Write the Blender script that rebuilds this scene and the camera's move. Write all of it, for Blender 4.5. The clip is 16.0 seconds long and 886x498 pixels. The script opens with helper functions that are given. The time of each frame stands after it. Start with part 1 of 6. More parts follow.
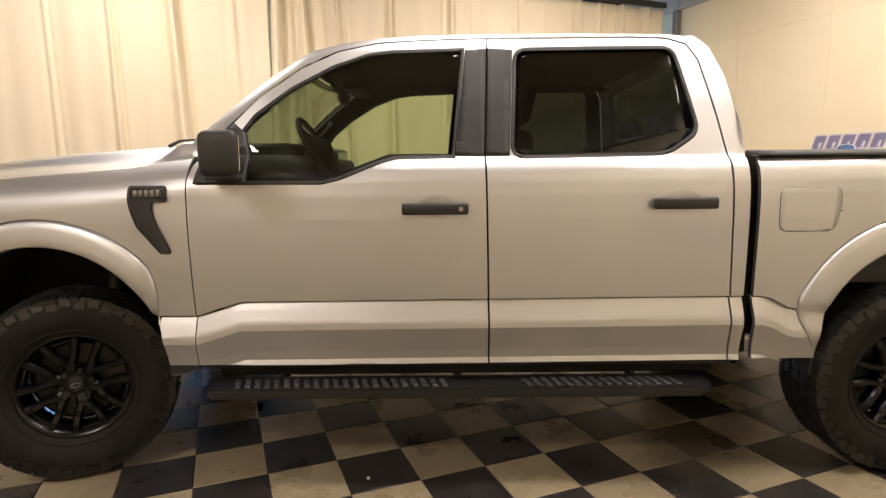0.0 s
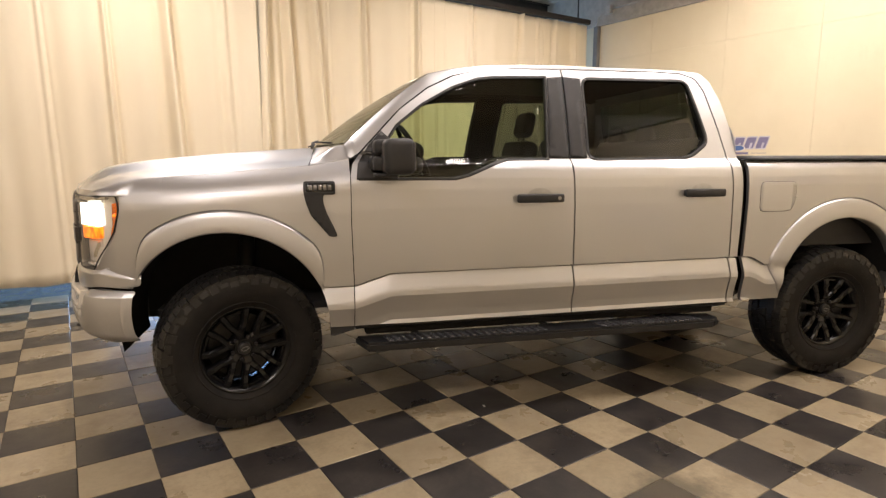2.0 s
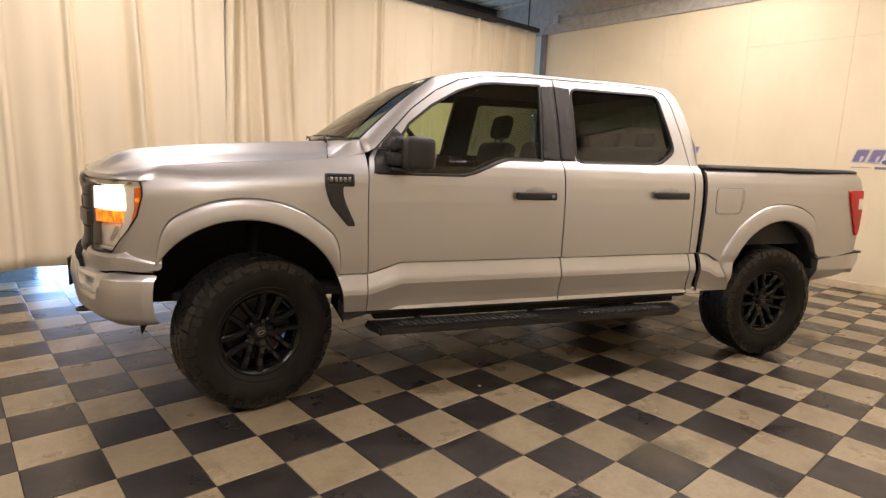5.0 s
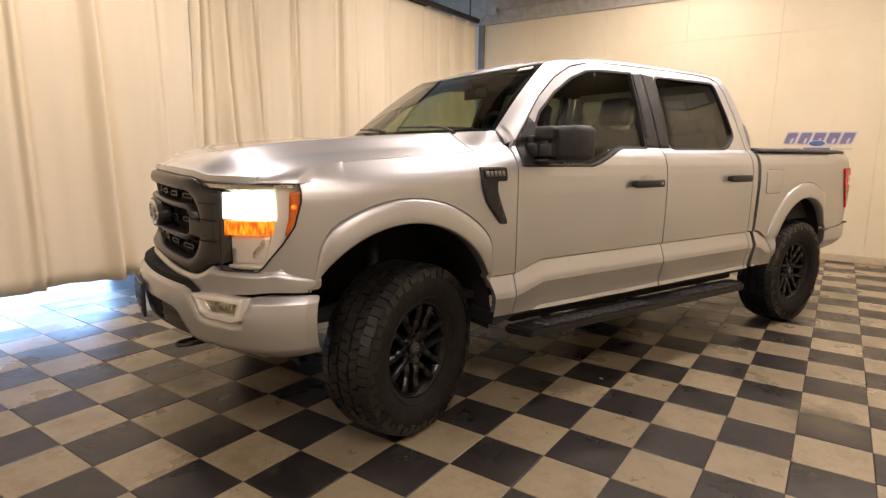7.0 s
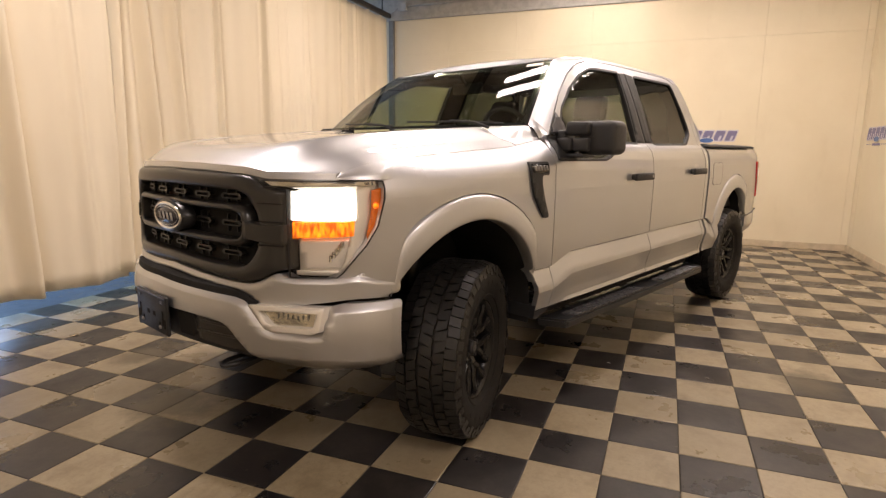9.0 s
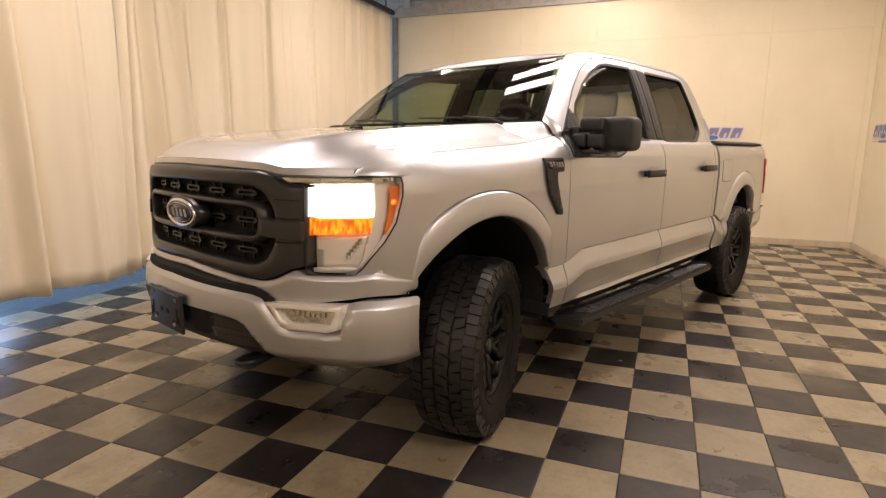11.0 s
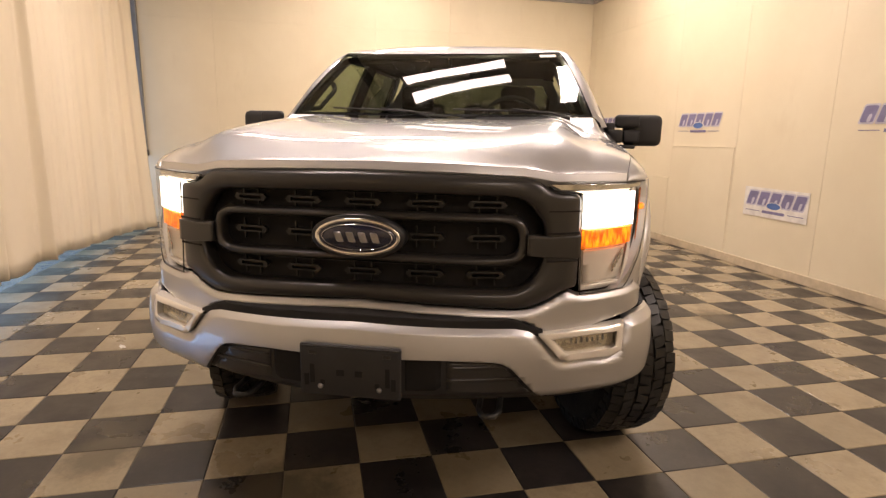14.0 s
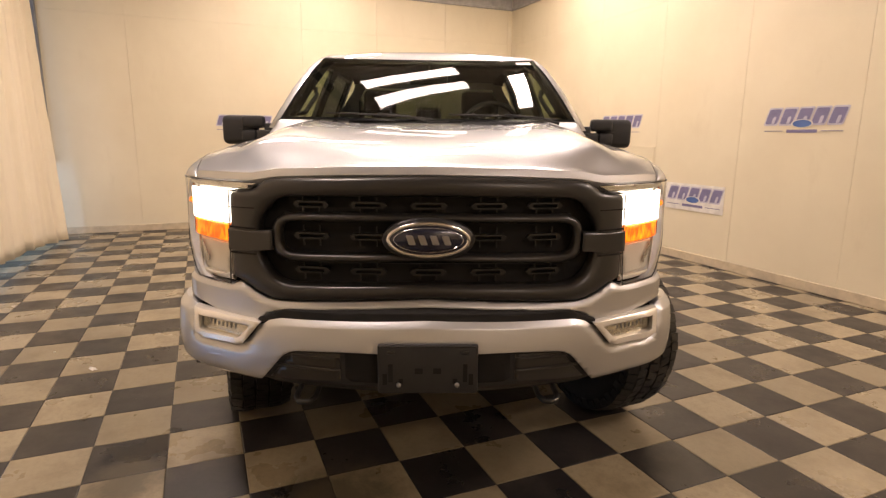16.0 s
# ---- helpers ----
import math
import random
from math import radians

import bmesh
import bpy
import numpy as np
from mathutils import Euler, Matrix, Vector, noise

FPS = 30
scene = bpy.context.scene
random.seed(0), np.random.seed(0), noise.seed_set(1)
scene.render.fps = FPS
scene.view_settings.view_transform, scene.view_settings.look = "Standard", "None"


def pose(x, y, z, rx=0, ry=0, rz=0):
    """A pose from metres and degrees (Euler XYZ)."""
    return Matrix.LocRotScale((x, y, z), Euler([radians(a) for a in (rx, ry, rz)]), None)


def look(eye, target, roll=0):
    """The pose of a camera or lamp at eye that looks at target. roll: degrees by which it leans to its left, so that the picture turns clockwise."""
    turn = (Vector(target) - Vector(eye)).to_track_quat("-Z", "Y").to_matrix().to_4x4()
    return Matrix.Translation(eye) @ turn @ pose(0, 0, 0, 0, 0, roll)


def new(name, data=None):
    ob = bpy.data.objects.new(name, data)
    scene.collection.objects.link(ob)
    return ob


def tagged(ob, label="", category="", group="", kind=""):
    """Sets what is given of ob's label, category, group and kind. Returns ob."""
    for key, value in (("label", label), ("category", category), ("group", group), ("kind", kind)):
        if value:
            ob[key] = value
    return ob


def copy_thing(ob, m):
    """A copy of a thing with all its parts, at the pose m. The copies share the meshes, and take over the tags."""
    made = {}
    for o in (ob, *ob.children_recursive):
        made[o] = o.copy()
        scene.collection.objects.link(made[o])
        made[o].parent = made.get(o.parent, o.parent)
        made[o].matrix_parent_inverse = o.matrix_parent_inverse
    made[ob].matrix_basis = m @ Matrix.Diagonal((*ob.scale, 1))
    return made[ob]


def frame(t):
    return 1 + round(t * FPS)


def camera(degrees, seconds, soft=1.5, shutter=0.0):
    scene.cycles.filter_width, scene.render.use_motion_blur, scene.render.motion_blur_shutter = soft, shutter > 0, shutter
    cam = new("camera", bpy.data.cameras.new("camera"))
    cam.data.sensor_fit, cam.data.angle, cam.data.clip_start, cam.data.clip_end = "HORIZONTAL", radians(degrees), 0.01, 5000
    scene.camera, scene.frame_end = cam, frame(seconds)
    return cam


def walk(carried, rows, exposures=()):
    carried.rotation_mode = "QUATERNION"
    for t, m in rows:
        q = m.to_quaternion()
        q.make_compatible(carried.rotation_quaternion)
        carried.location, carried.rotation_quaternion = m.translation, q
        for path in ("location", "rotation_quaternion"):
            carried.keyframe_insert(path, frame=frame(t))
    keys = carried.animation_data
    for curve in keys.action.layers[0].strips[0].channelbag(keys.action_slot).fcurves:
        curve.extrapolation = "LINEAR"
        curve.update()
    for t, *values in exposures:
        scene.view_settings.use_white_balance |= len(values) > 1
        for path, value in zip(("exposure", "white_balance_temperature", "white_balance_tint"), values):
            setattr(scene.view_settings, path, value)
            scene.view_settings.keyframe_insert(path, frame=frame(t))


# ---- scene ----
cam = camera(76.0, 16.0, soft=1.35)
PATH = [
    (0, (0.186, -1.947, 1.398), (0.909, -0.104, 1.113), -0.5),
    (0.5, (-0.169, -1.955, 1.422), (0.712, -0.189, 1.099), -0.3),
    (1, (-0.547, -1.992, 1.446), (0.45, -0.293, 1.1), 0.2),
    (1.5, (-0.911, -2.09, 1.443), (0.115, -0.407, 1.107), 0.3),
    (2, (-1.208, -2.085, 1.454), (-0.117, -0.44, 1.135), -0.1),
    (2.5, (-1.529, -2.127, 1.483), (-0.355, -0.541, 1.158), 0.1),
    (3, (-1.631, -2.177, 1.489), (-0.385, -0.646, 1.168), 0.5),
    (5.5, (-1.851, -1.812, 1.437), (-0.523, -0.357, 1.092), 2.8),
    (6, (-2.081, -1.451, 1.419), (-0.687, -0.066, 1.048), 2.5),
    (6.5, (-2.426, -1.107, 1.418), (-0.927, 0.167, 1.06), 1.7),
    (7, (-2.631, -0.69, 1.409), (-1.011, 0.434, 1.069), 0.7),
    (7.5, (-2.894, -0.336, 1.405), (-1.185, 0.65, 1.08), -0.2),
    (8, (-2.958, -0.07, 1.382), (-1.173, 0.769, 1.048), -0.1),
    (8.5, (-2.977, 0.089, 1.377), (-1.155, 0.837, 1.03), 0.4),
    (9, (-3.005, 0.148, 1.384), (-1.169, 0.863, 1.041), 0.6),
    (11.5, (-3.011, 0.292, 1.367), (-1.175, 1.002, 1.013), 0.6),
    (12, (-2.997, 0.643, 1.359), (-1.121, 1.234, 0.998), 0.5),
    (12.5, (-2.95, 1.09, 1.382), (-1.019, 1.446, 1.004), 0.7),
    (13, (-2.966, 1.558, 1.401), (-1.003, 1.631, 1.026), 0.7),
    (13.5, (-2.874, 1.985, 1.404), (-0.924, 1.775, 1.011), 0.9),
    (14, (-2.909, 2.397, 1.41), (-0.996, 1.964, 1.017), 1.0),
    (14.5, (-2.828, 2.663, 1.415), (-0.957, 2.09, 1.001), 0.5),
    (15, (-2.802, 2.844, 1.433), (-0.969, 2.163, 1.015), 0.4),
    (15.5, (-2.827, 2.941, 1.429), (-1.02, 2.191, 1.015), 0.4),
    (16, (-2.842, 2.97, 1.425), (-1.035, 2.206, 1.038), 0.6),
]
walk(cam, [(t, look(eye, target, roll)) for t, eye, target, roll in PATH], ((0.0, 0.24, 6200, 6), (2.0, 0.18, 6200, 8), (5.5, 0.03, 6250, 11), (8.0, 0.0, 6350, 12), (12.0, 0.01, 6500, 13), (16.0, 0.06, 6800, 15)))

from mathutils.geometry import tessellate_polygon

# ---- light ----
world = bpy.data.worlds.new("world")
scene.world = world
world.use_nodes = True
world.node_tree.nodes["Background"].inputs[0].default_value = (0.5, 0.6, 0.8, 1)
world.node_tree.nodes["Background"].inputs[1].default_value = 0.02


def area(name, m, sx, sy, watts, colour):
    d = bpy.data.lights.new(name, "AREA")
    d.shape, d.size, d.size_y, d.energy, d.color = "RECTANGLE", sx, sy, watts, colour
    ob = new(name, d)
    ob.matrix_world = m
    return ob


WARM = (1.0, 0.846, 0.775)
# x, y, turn, length and share of power of each ceiling lamp
# (-0.6, 3.35), (-6.2, 1.6) and (3.0, -0.75) are unseen lamps added as fill
LAMPS = [(1.93, 1.40, 90, 1.40, 0.38), (1.43, 1.42, 90, 1.40, 0.38), (1.12, -0.05, 0, 0.85, 1.05), (5.45, 1.3, 90, 1.45, 0.74), (-0.6, 3.35, 90, 0.9, 1.6), (3.7, 2.9, 90, 1.45, 0.95), (4.3, -1.2, 90, 1.45, 0.68),
         (-6.2, 1.6, 90, 1.45, 1.0), (-3.0, -1.75, 0, 1.45, 1.55), (3.0, -0.75, 90, 1.45, 0.82)]
LAMP_Z, LAMP_W, LAMP_WIDE = 4.16, 45, 0.25
for lx, ly, la, ln, lw in LAMPS:
    area("tube_light", Matrix.Translation((lx, ly, LAMP_Z - 0.075)) @ pose(0, 0, 0, 0, 0, la), ln, LAMP_WIDE, LAMP_W * ln * lw, WARM)
# daylight from the two open dock doors behind the curtain
area("door_daylight", look((0.1, 7.52, 1.1), (0.1, 0, 0.9)), 1.9, 2.1, 170, (0.34, 0.58, 1.0))
area("door_daylight", look((5.5, 7.52, 1.1), (5.5, 0, 0.9)), 1.7, 2.1, 70, (0.42, 0.64, 1.0))


# ---- materials ----
def shader(name):
    m = bpy.data.materials.new(name)
    m.use_nodes = True
    nt = m.node_tree
    return m, nt, nt.nodes["Principled BSDF"]


def noise_tex(nt, scale, detail=4.0, rough=0.55, coord="Object", stretch=(1, 1, 1)):
    tc = nt.nodes.new("ShaderNodeTexCoord")
    mp = nt.nodes.new("ShaderNodeMapping")
    mp.inputs["Scale"].default_value = stretch
    nz = nt.nodes.new("ShaderNodeTexNoise")
    nz.inputs["Scale"].default_value = scale
    nz.inputs["Detail"].default_value = detail
    nz.inputs["Roughness"].default_value = rough
    nt.links.new(tc.outputs[coord], mp.inputs[0])
    nt.links.new(mp.outputs[0], nz.inputs["Vector"])
    return nz


def ramp(nt, src, a, ca, b, cb):
    r = nt.nodes.new("ShaderNodeValToRGB")
    r.color_ramp.elements[0].position, r.color_ramp.elements[0].color = a, (*ca, 1)
    r.color_ramp.elements[1].position, r.color_ramp.elements[1].color = b, (*cb, 1)
    nt.links.new(src, r.inputs[0])
    return r


def mixed(nt, fac, a, b, kind="MIX"):
    x = nt.nodes.new("ShaderNodeMix")
    x.data_type, x.blend_type = "RGBA", kind
    for v, s in ((fac, x.inputs[0]), (a, x.inputs[6]), (b, x.inputs[7])):
        if isinstance(v, (int, float)):
            s.default_value = v
        elif isinstance(v, tuple):
            s.default_value = (*v, 1)
        else:
            nt.links.new(v, s)
    return x.outputs[2]


def bump(nt, bs, src, strength, dist=0.01):
    b = nt.nodes.new("ShaderNodeBump")
    b.inputs["Strength"].default_value, b.inputs["Distance"].default_value = strength, dist
    nt.links.new(src, b.inputs["Height"])
    nt.links.new(b.outputs[0], bs.inputs["Normal"])


def plain(name, colour, rough, metal=0.0, vary=0.15, scale=9.0, bumpy=0.0, coat=0.0, bscale=60.0, rvary=0.15):
    """A surface of one colour with soft blotches and a fine grain."""
    m, nt, bs = shader(name)
    n = noise_tex(nt, scale)
    lo = tuple(c * (1 - vary) for c in colour)
    hi = tuple(min(1, c * (1 + vary)) for c in colour)
    nt.links.new(ramp(nt, n.outputs["Fac"], 0.3, lo, 0.7, hi).outputs[0], bs.inputs["Base Color"])
    bs.inputs["Metallic"].default_value = metal
    bs.inputs["Coat Weight"].default_value = coat
    bs.inputs["Coat Roughness"].default_value = 0.06
    g = noise_tex(nt, scale * 3.3, 3)
    mr = nt.nodes.new("ShaderNodeMapRange")
    mr.inputs[3].default_value, mr.inputs[4].default_value = rough * (1 - rvary), min(1, rough * (1 + rvary))
    nt.links.new(g.outputs["Fac"], mr.inputs[0])
    nt.links.new(mr.outputs[0], bs.inputs["Roughness"])
    if bumpy:
        bump(nt, bs, noise_tex(nt, bscale, 5).outputs["Fac"], bumpy)
    return m


def glow(name, colour, strength):
    m, nt, bs = shader(name)
    bs.inputs["Base Color"].default_value = (*colour, 1)
    bs.inputs["Emission Color"].default_value = (*colour, 1)
    bs.inputs["Emission Strength"].default_value = strength
    return m


def streaky_glow(name, colour, lo, hi):
    """A lit lens whose flutes break the glow into brighter streaks."""
    m = glow(name, colour, 1.0)
    nt = m.node_tree
    mr = nt.nodes.new("ShaderNodeMapRange")
    mr.inputs[1].default_value, mr.inputs[2].default_value = 0.42, 0.72
    mr.inputs[3].default_value, mr.inputs[4].default_value = lo, hi
    nt.links.new(noise_tex(nt, 75, 3, 0.6, stretch=(1, 1, 0.35)).outputs["Fac"], mr.inputs[0])
    nt.links.new(mr.outputs[0], nt.nodes["Principled BSDF"].inputs["Emission Strength"])
    return m


def glass(name, tint, rough=0.01, spots=0.0):
    """A tinted pane: what lies behind shows through, and the room mirrors in it."""
    m, nt, bs = shader(name)
    out = nt.nodes["Material Output"]
    tr = nt.nodes.new("ShaderNodeBsdfTransparent")
    tr.inputs[0].default_value = (*tint, 1)
    gl = nt.nodes.new("ShaderNodeBsdfGlossy")
    gl.inputs["Roughness"].default_value = rough
    lw = nt.nodes.new("ShaderNodeLayerWeight")
    lw.inputs["Blend"].default_value = 0.5
    pw = nt.nodes.new("ShaderNodeMath")
    pw.operation = "POWER"
    pw.inputs[1].default_value = 5.0
    nt.links.new(lw.outputs["Facing"], pw.inputs[0])
    fr = nt.nodes.new("ShaderNodeMath")
    fr.operation = "MULTIPLY_ADD"
    fr.inputs[1].default_value, fr.inputs[2].default_value = 0.85, 0.06
    nt.links.new(pw.outputs[0], fr.inputs[0])
    mx = nt.nodes.new("ShaderNodeMixShader")
    nt.links.new(fr.outputs[0], mx.inputs[0])
    nt.links.new(tr.outputs[0], mx.inputs[1])
    nt.links.new(gl.outputs[0], mx.inputs[2])
    last = mx
    if spots:
        v = nt.nodes.new("ShaderNodeTexVoronoi")
        v.inputs["Scale"].default_value = 62
        tc = nt.nodes.new("ShaderNodeTexCoord")
        nt.links.new(tc.outputs["Object"], v.inputs["Vector"])
        r = ramp(nt, v.outputs["Distance"], 0.08, (1, 1, 1), 0.14, (0, 0, 0))
        big = ramp(nt, noise_tex(nt, 2.2).outputs["Fac"], 0.40, (0, 0, 0), 0.54, (1, 1, 1))
        k = mixed(nt, 1.0, r.outputs[0], big.outputs[0], "MULTIPLY")
        k = mixed(nt, 1.0, k, (spots, spots, spots), "MULTIPLY")
        df = nt.nodes.new("ShaderNodeBsdfDiffuse")
        df.inputs[0].default_value = (0.75, 0.75, 0.72, 1)
        m2 = nt.nodes.new("ShaderNodeMixShader")
        nt.links.new(k, m2.inputs[0])
        nt.links.new(mx.outputs[0], m2.inputs[1])
        nt.links.new(df.outputs[0], m2.inputs[2])
        last = m2
    nt.links.new(last.outputs[0], out.inputs[0])
    return m


def paint_material():
    """Silver metallic paint under a clear coat, with a little dust."""
    m, nt, bs = shader("silver_paint")
    c = ramp(nt, noise_tex(nt, 1.3, 3, 0.4).outputs["Fac"], 0.3, (0.53, 0.535, 0.55), 0.7, (0.565, 0.57, 0.585))
    nt.links.new(c.outputs[0], bs.inputs["Base Color"])
    bs.inputs["Metallic"].default_value = 0.97
    mr = nt.nodes.new("ShaderNodeMapRange")
    mr.inputs[3].default_value, mr.inputs[4].default_value = 0.43, 0.48
    nt.links.new(noise_tex(nt, 2.0, 3, 0.4).outputs["Fac"], mr.inputs[0])
    nt.links.new(mr.outputs[0], bs.inputs["Roughness"])
    bs.inputs["Coat Weight"].default_value = 1.0
    bs.inputs["Coat Roughness"].default_value = 0.035
    return m


def wall_material():
    """Cream wall paint with faint roller texture and grime."""
    m, nt, bs = shader("cream_wall_paint")
    a = ramp(nt, noise_tex(nt, 0.9, 6, 0.6).outputs["Fac"], 0.3, (0.70, 0.615, 0.44), 0.72, (0.77, 0.69, 0.51))
    s = ramp(nt, noise_tex(nt, 3.0, 7, 0.7, stretch=(1, 1, 0.35)).outputs["Fac"], 0.58, (0, 0, 0), 0.78, (0.35, 0.35, 0.35))
    nt.links.new(mixed(nt, s.outputs[0], a.outputs[0], (0.60, 0.50, 0.34)), bs.inputs["Base Color"])
    bs.inputs["Roughness"].default_value = 0.5
    bump(nt, bs, noise_tex(nt, 90, 4).outputs["Fac"], 0.12, 0.004)
    return m


def tile_material(name, base, dark, per_island):
    """Worn painted floor tile: tone varies tile by tile, with scuffs, stains and a dull shine."""
    m, nt, bs = shader(name)
    if per_island:
        rnd = nt.nodes.new("ShaderNodeNewGeometry").outputs["Random Per Island"]
    else:
        rnd = nt.nodes.new("ShaderNodeObjectInfo").outputs["Random"]
    tc = nt.nodes.new("ShaderNodeNewGeometry")

    def nz(scale, detail, rough=0.6):
        n = nt.nodes.new("ShaderNodeTexNoise")
        n.inputs["Scale"].default_value, n.inputs["Detail"].default_value, n.inputs["Roughness"].default_value = scale, detail, rough
        nt.links.new(tc.outputs["Position"], n.inputs["Vector"])
        return n.outputs["Fac"]

    lo = tuple(c * 0.72 for c in base)
    col = ramp(nt, rnd, 0.0, lo, 1.0, base).outputs[0]
    st = ramp(nt, nz(4.5, 8, 0.68), 0.47, (0, 0, 0), 0.70, (0.85, 0.85, 0.85)).outputs[0]
    col = mixed(nt, st, col, dark)
    fine = ramp(nt, nz(34, 6, 0.75), 0.47, (0, 0, 0), 0.70, (0.65, 0.65, 0.65)).outputs[0]
    col = mixed(nt, fine, col, tuple(c * 0.6 for c in base))
    v = nt.nodes.new("ShaderNodeTexVoronoi")
    v.inputs["Scale"].default_value = 7
    nt.links.new(tc.outputs["Position"], v.inputs["Vector"])
    spot = ramp(nt, v.outputs["Distance"], 0.025, (0.8, 0.8, 0.8), 0.05, (0, 0, 0)).outputs[0]
    col = mixed(nt, spot, col, (0.10, 0.085, 0.065))
    # old spills: a few grimy patches with ragged edges
    for sx, sy, size in ((-0.82, 2.55, 0.42), (-0.35, 3.35, 0.30), (0.9, -0.75, 0.35), (2.3, 0.1, 0.5)):
        ds = nt.nodes.new("ShaderNodeVectorMath")
        ds.operation = "DISTANCE"
        ds.inputs[1].default_value = (sx, sy, 0)
        nt.links.new(tc.outputs["Position"], ds.inputs[0])
        ad = nt.nodes.new("ShaderNodeMath")
        ad.operation = "MULTIPLY_ADD"
        ad.inputs[1].default_value = 1.1 * size
        nt.links.new(nz(7, 7, 0.7), ad.inputs[0])
        nt.links.new(ds.outputs["Value"], ad.inputs[2])
        patch = ramp(nt, ad.outputs[0], size * 0.85, (0.8, 0.8, 0.8), size * 1.25, (0, 0, 0)).outputs[0]
        col = mixed(nt, patch, col, (0.085, 0.070, 0.045))
    nt.links.new(col, bs.inputs["Base Color"])
    mr = nt.nodes.new("ShaderNodeMapRange")
    mr.inputs[1].default_value, mr.inputs[2].default_value = 0.3, 0.7
    mr.inputs[3].default_value, mr.inputs[4].default_value = 0.20, 0.48
    nt.links.new(nz(2.6, 6), mr.inputs[0])
    nt.links.new(mr.outputs[0], bs.inputs["Roughness"])
    bump(nt, bs, nz(55, 4), 0.10, 0.003)
    return m


def curtain_material():
    """Cream canvas with a weave, wrinkles and slight translucence."""
    m, nt, bs = shader("cream_canvas")
    a = ramp(nt, noise_tex(nt, 1.1, 5, stretch=(1, 1, 0.25)).outputs["Fac"], 0.3, (0.75, 0.66, 0.49), 0.72, (0.83, 0.75, 0.585))
    nt.links.new(a.outputs[0], bs.inputs["Base Color"])
    bs.inputs["Roughness"].default_value = 0.85
    h = mixed(nt, 0.35, noise_tex(nt, 5.0, 6, 0.6, stretch=(1, 1, 0.5)).outputs["Fac"], noise_tex(nt, 260, 2).outputs["Fac"])
    bump(nt, bs, h, 0.35, 0.02)
    return m


PAINT = paint_material()
WALL = wall_material()
CURTAIN = curtain_material()
TILE_A = (0.355, 0.295, 0.195), (0.19, 0.15, 0.095)
TILE_B = (0.027, 0.024, 0.0235), (0.055, 0.047, 0.041)
TILE_LIGHT, TILE_DARK = tile_material("cream_tile", *TILE_A, False), tile_material("charcoal_tile", *TILE_B, False)
TILE_LIGHT_FAR, TILE_DARK_FAR = tile_material("cream_tile_far", *TILE_A, True), tile_material("charcoal_tile_far", *TILE_B, True)
GROUT = plain("grout", (0.05, 0.045, 0.04), 0.9)
BLUE_FLOOR = plain("blue_grey_concrete", (0.13, 0.15, 0.20), 0.2, bumpy=0.05)
GREY_STEEL = plain("grey_painted_steel", (0.42, 0.41, 0.38), 0.5)
DARK_STEEL = plain("dark_steel", (0.03, 0.028, 0.027), 0.55, 0.3)
ROOF_DECK = plain("tan_roof_deck", (0.47, 0.42, 0.35), 0.6)
PIPE_BLUE = plain("blue_grey_pipe", (0.19, 0.185, 0.18), 0.45, 0.2)
BASE_MAT = plain("baseboard_paint", (0.55, 0.46, 0.32), 0.55)
BLACK = plain("textured_black_plastic", (0.018, 0.018, 0.019), 0.55, bumpy=0.12, bscale=400)
GLOSS_BLACK = plain("gloss_black", (0.010, 0.010, 0.011), 0.16, rvary=0.04)
SATIN_BLACK = plain("satin_black", (0.014, 0.014, 0.015), 0.33, rvary=0.05)
GRAPHITE = plain("graphite_plastic", (0.027, 0.025, 0.023), 0.29, vary=0.04, rvary=0.03)
RUBBER = plain("tyre_rubber", (0.013, 0.0117, 0.0103), 0.72, vary=0.3, bumpy=0.15, bscale=120)
TREAD = plain("tyre_tread_rubber", (0.009, 0.0083, 0.0075), 0.40, vary=0.4, bumpy=0.2, bscale=150)
RIM = plain("gloss_black_alloy", (0.004, 0.004, 0.0045), 0.24, 0.0)
CHROME = plain("chrome", (0.75, 0.74, 0.72), 0.10, 1.0, vary=0.04, rvary=0.03)
LINER = plain("dark_liner", (0.017, 0.016, 0.0155), 0.9)
SEAT = plain("grey_seat_cloth", (0.040, 0.038, 0.036), 0.85, bumpy=0.2)
DASH = plain("dark_dashboard", (0.032, 0.033, 0.034), 0.75)
EMBLEM_BLUE = plain("emblem_blue", (0.008, 0.010, 0.030), 0.25, coat=0.5)
EMBLEM_SILVER = plain("emblem_silver", (0.30, 0.29, 0.28), 0.35, 0.6)
WHITE = plain("white_vinyl", (0.75, 0.72, 0.66), 0.5)
SIGN_BLUE = plain("sign_violet_blue", (0.19, 0.175, 0.30), 0.5)
SIGN_PALE = plain("sign_pale_outline", (0.52, 0.50, 0.58), 0.5)
SIGN_OVAL = plain("sign_blue_oval", (0.07, 0.14, 0.36), 0.4)
REFLECTOR = plain("lamp_reflector", (0.85, 0.82, 0.76), 0.25, 0.4, vary=0.05, scale=3)
AMBER = plain("amber_lens", (0.75, 0.17, 0.012), 0.2)
RED = plain("red_lens", (0.55, 0.012, 0.014), 0.18)
LAMP_BOWL = plain("lamp_bowl_chrome", (0.84, 0.81, 0.75), 0.26, 0.35, vary=0.05, scale=3)
FOG_BOWL = plain("fog_bowl_chrome", (0.70, 0.67, 0.60), 0.12, 0.95, vary=0.05, scale=3, bumpy=0.5, bscale=14)
CLEAR = glass("clear_lens", (0.93, 0.93, 0.92))
GLASS_FRONT = glass("green_tinted_glass", (0.64, 0.71, 0.55))
GLASS_REAR = glass("dark_privacy_glass", (0.13, 0.145, 0.12))
GLASS_SHIELD = glass("windscreen_glass", (0.42, 0.47, 0.37), 0.02, spots=0.95)
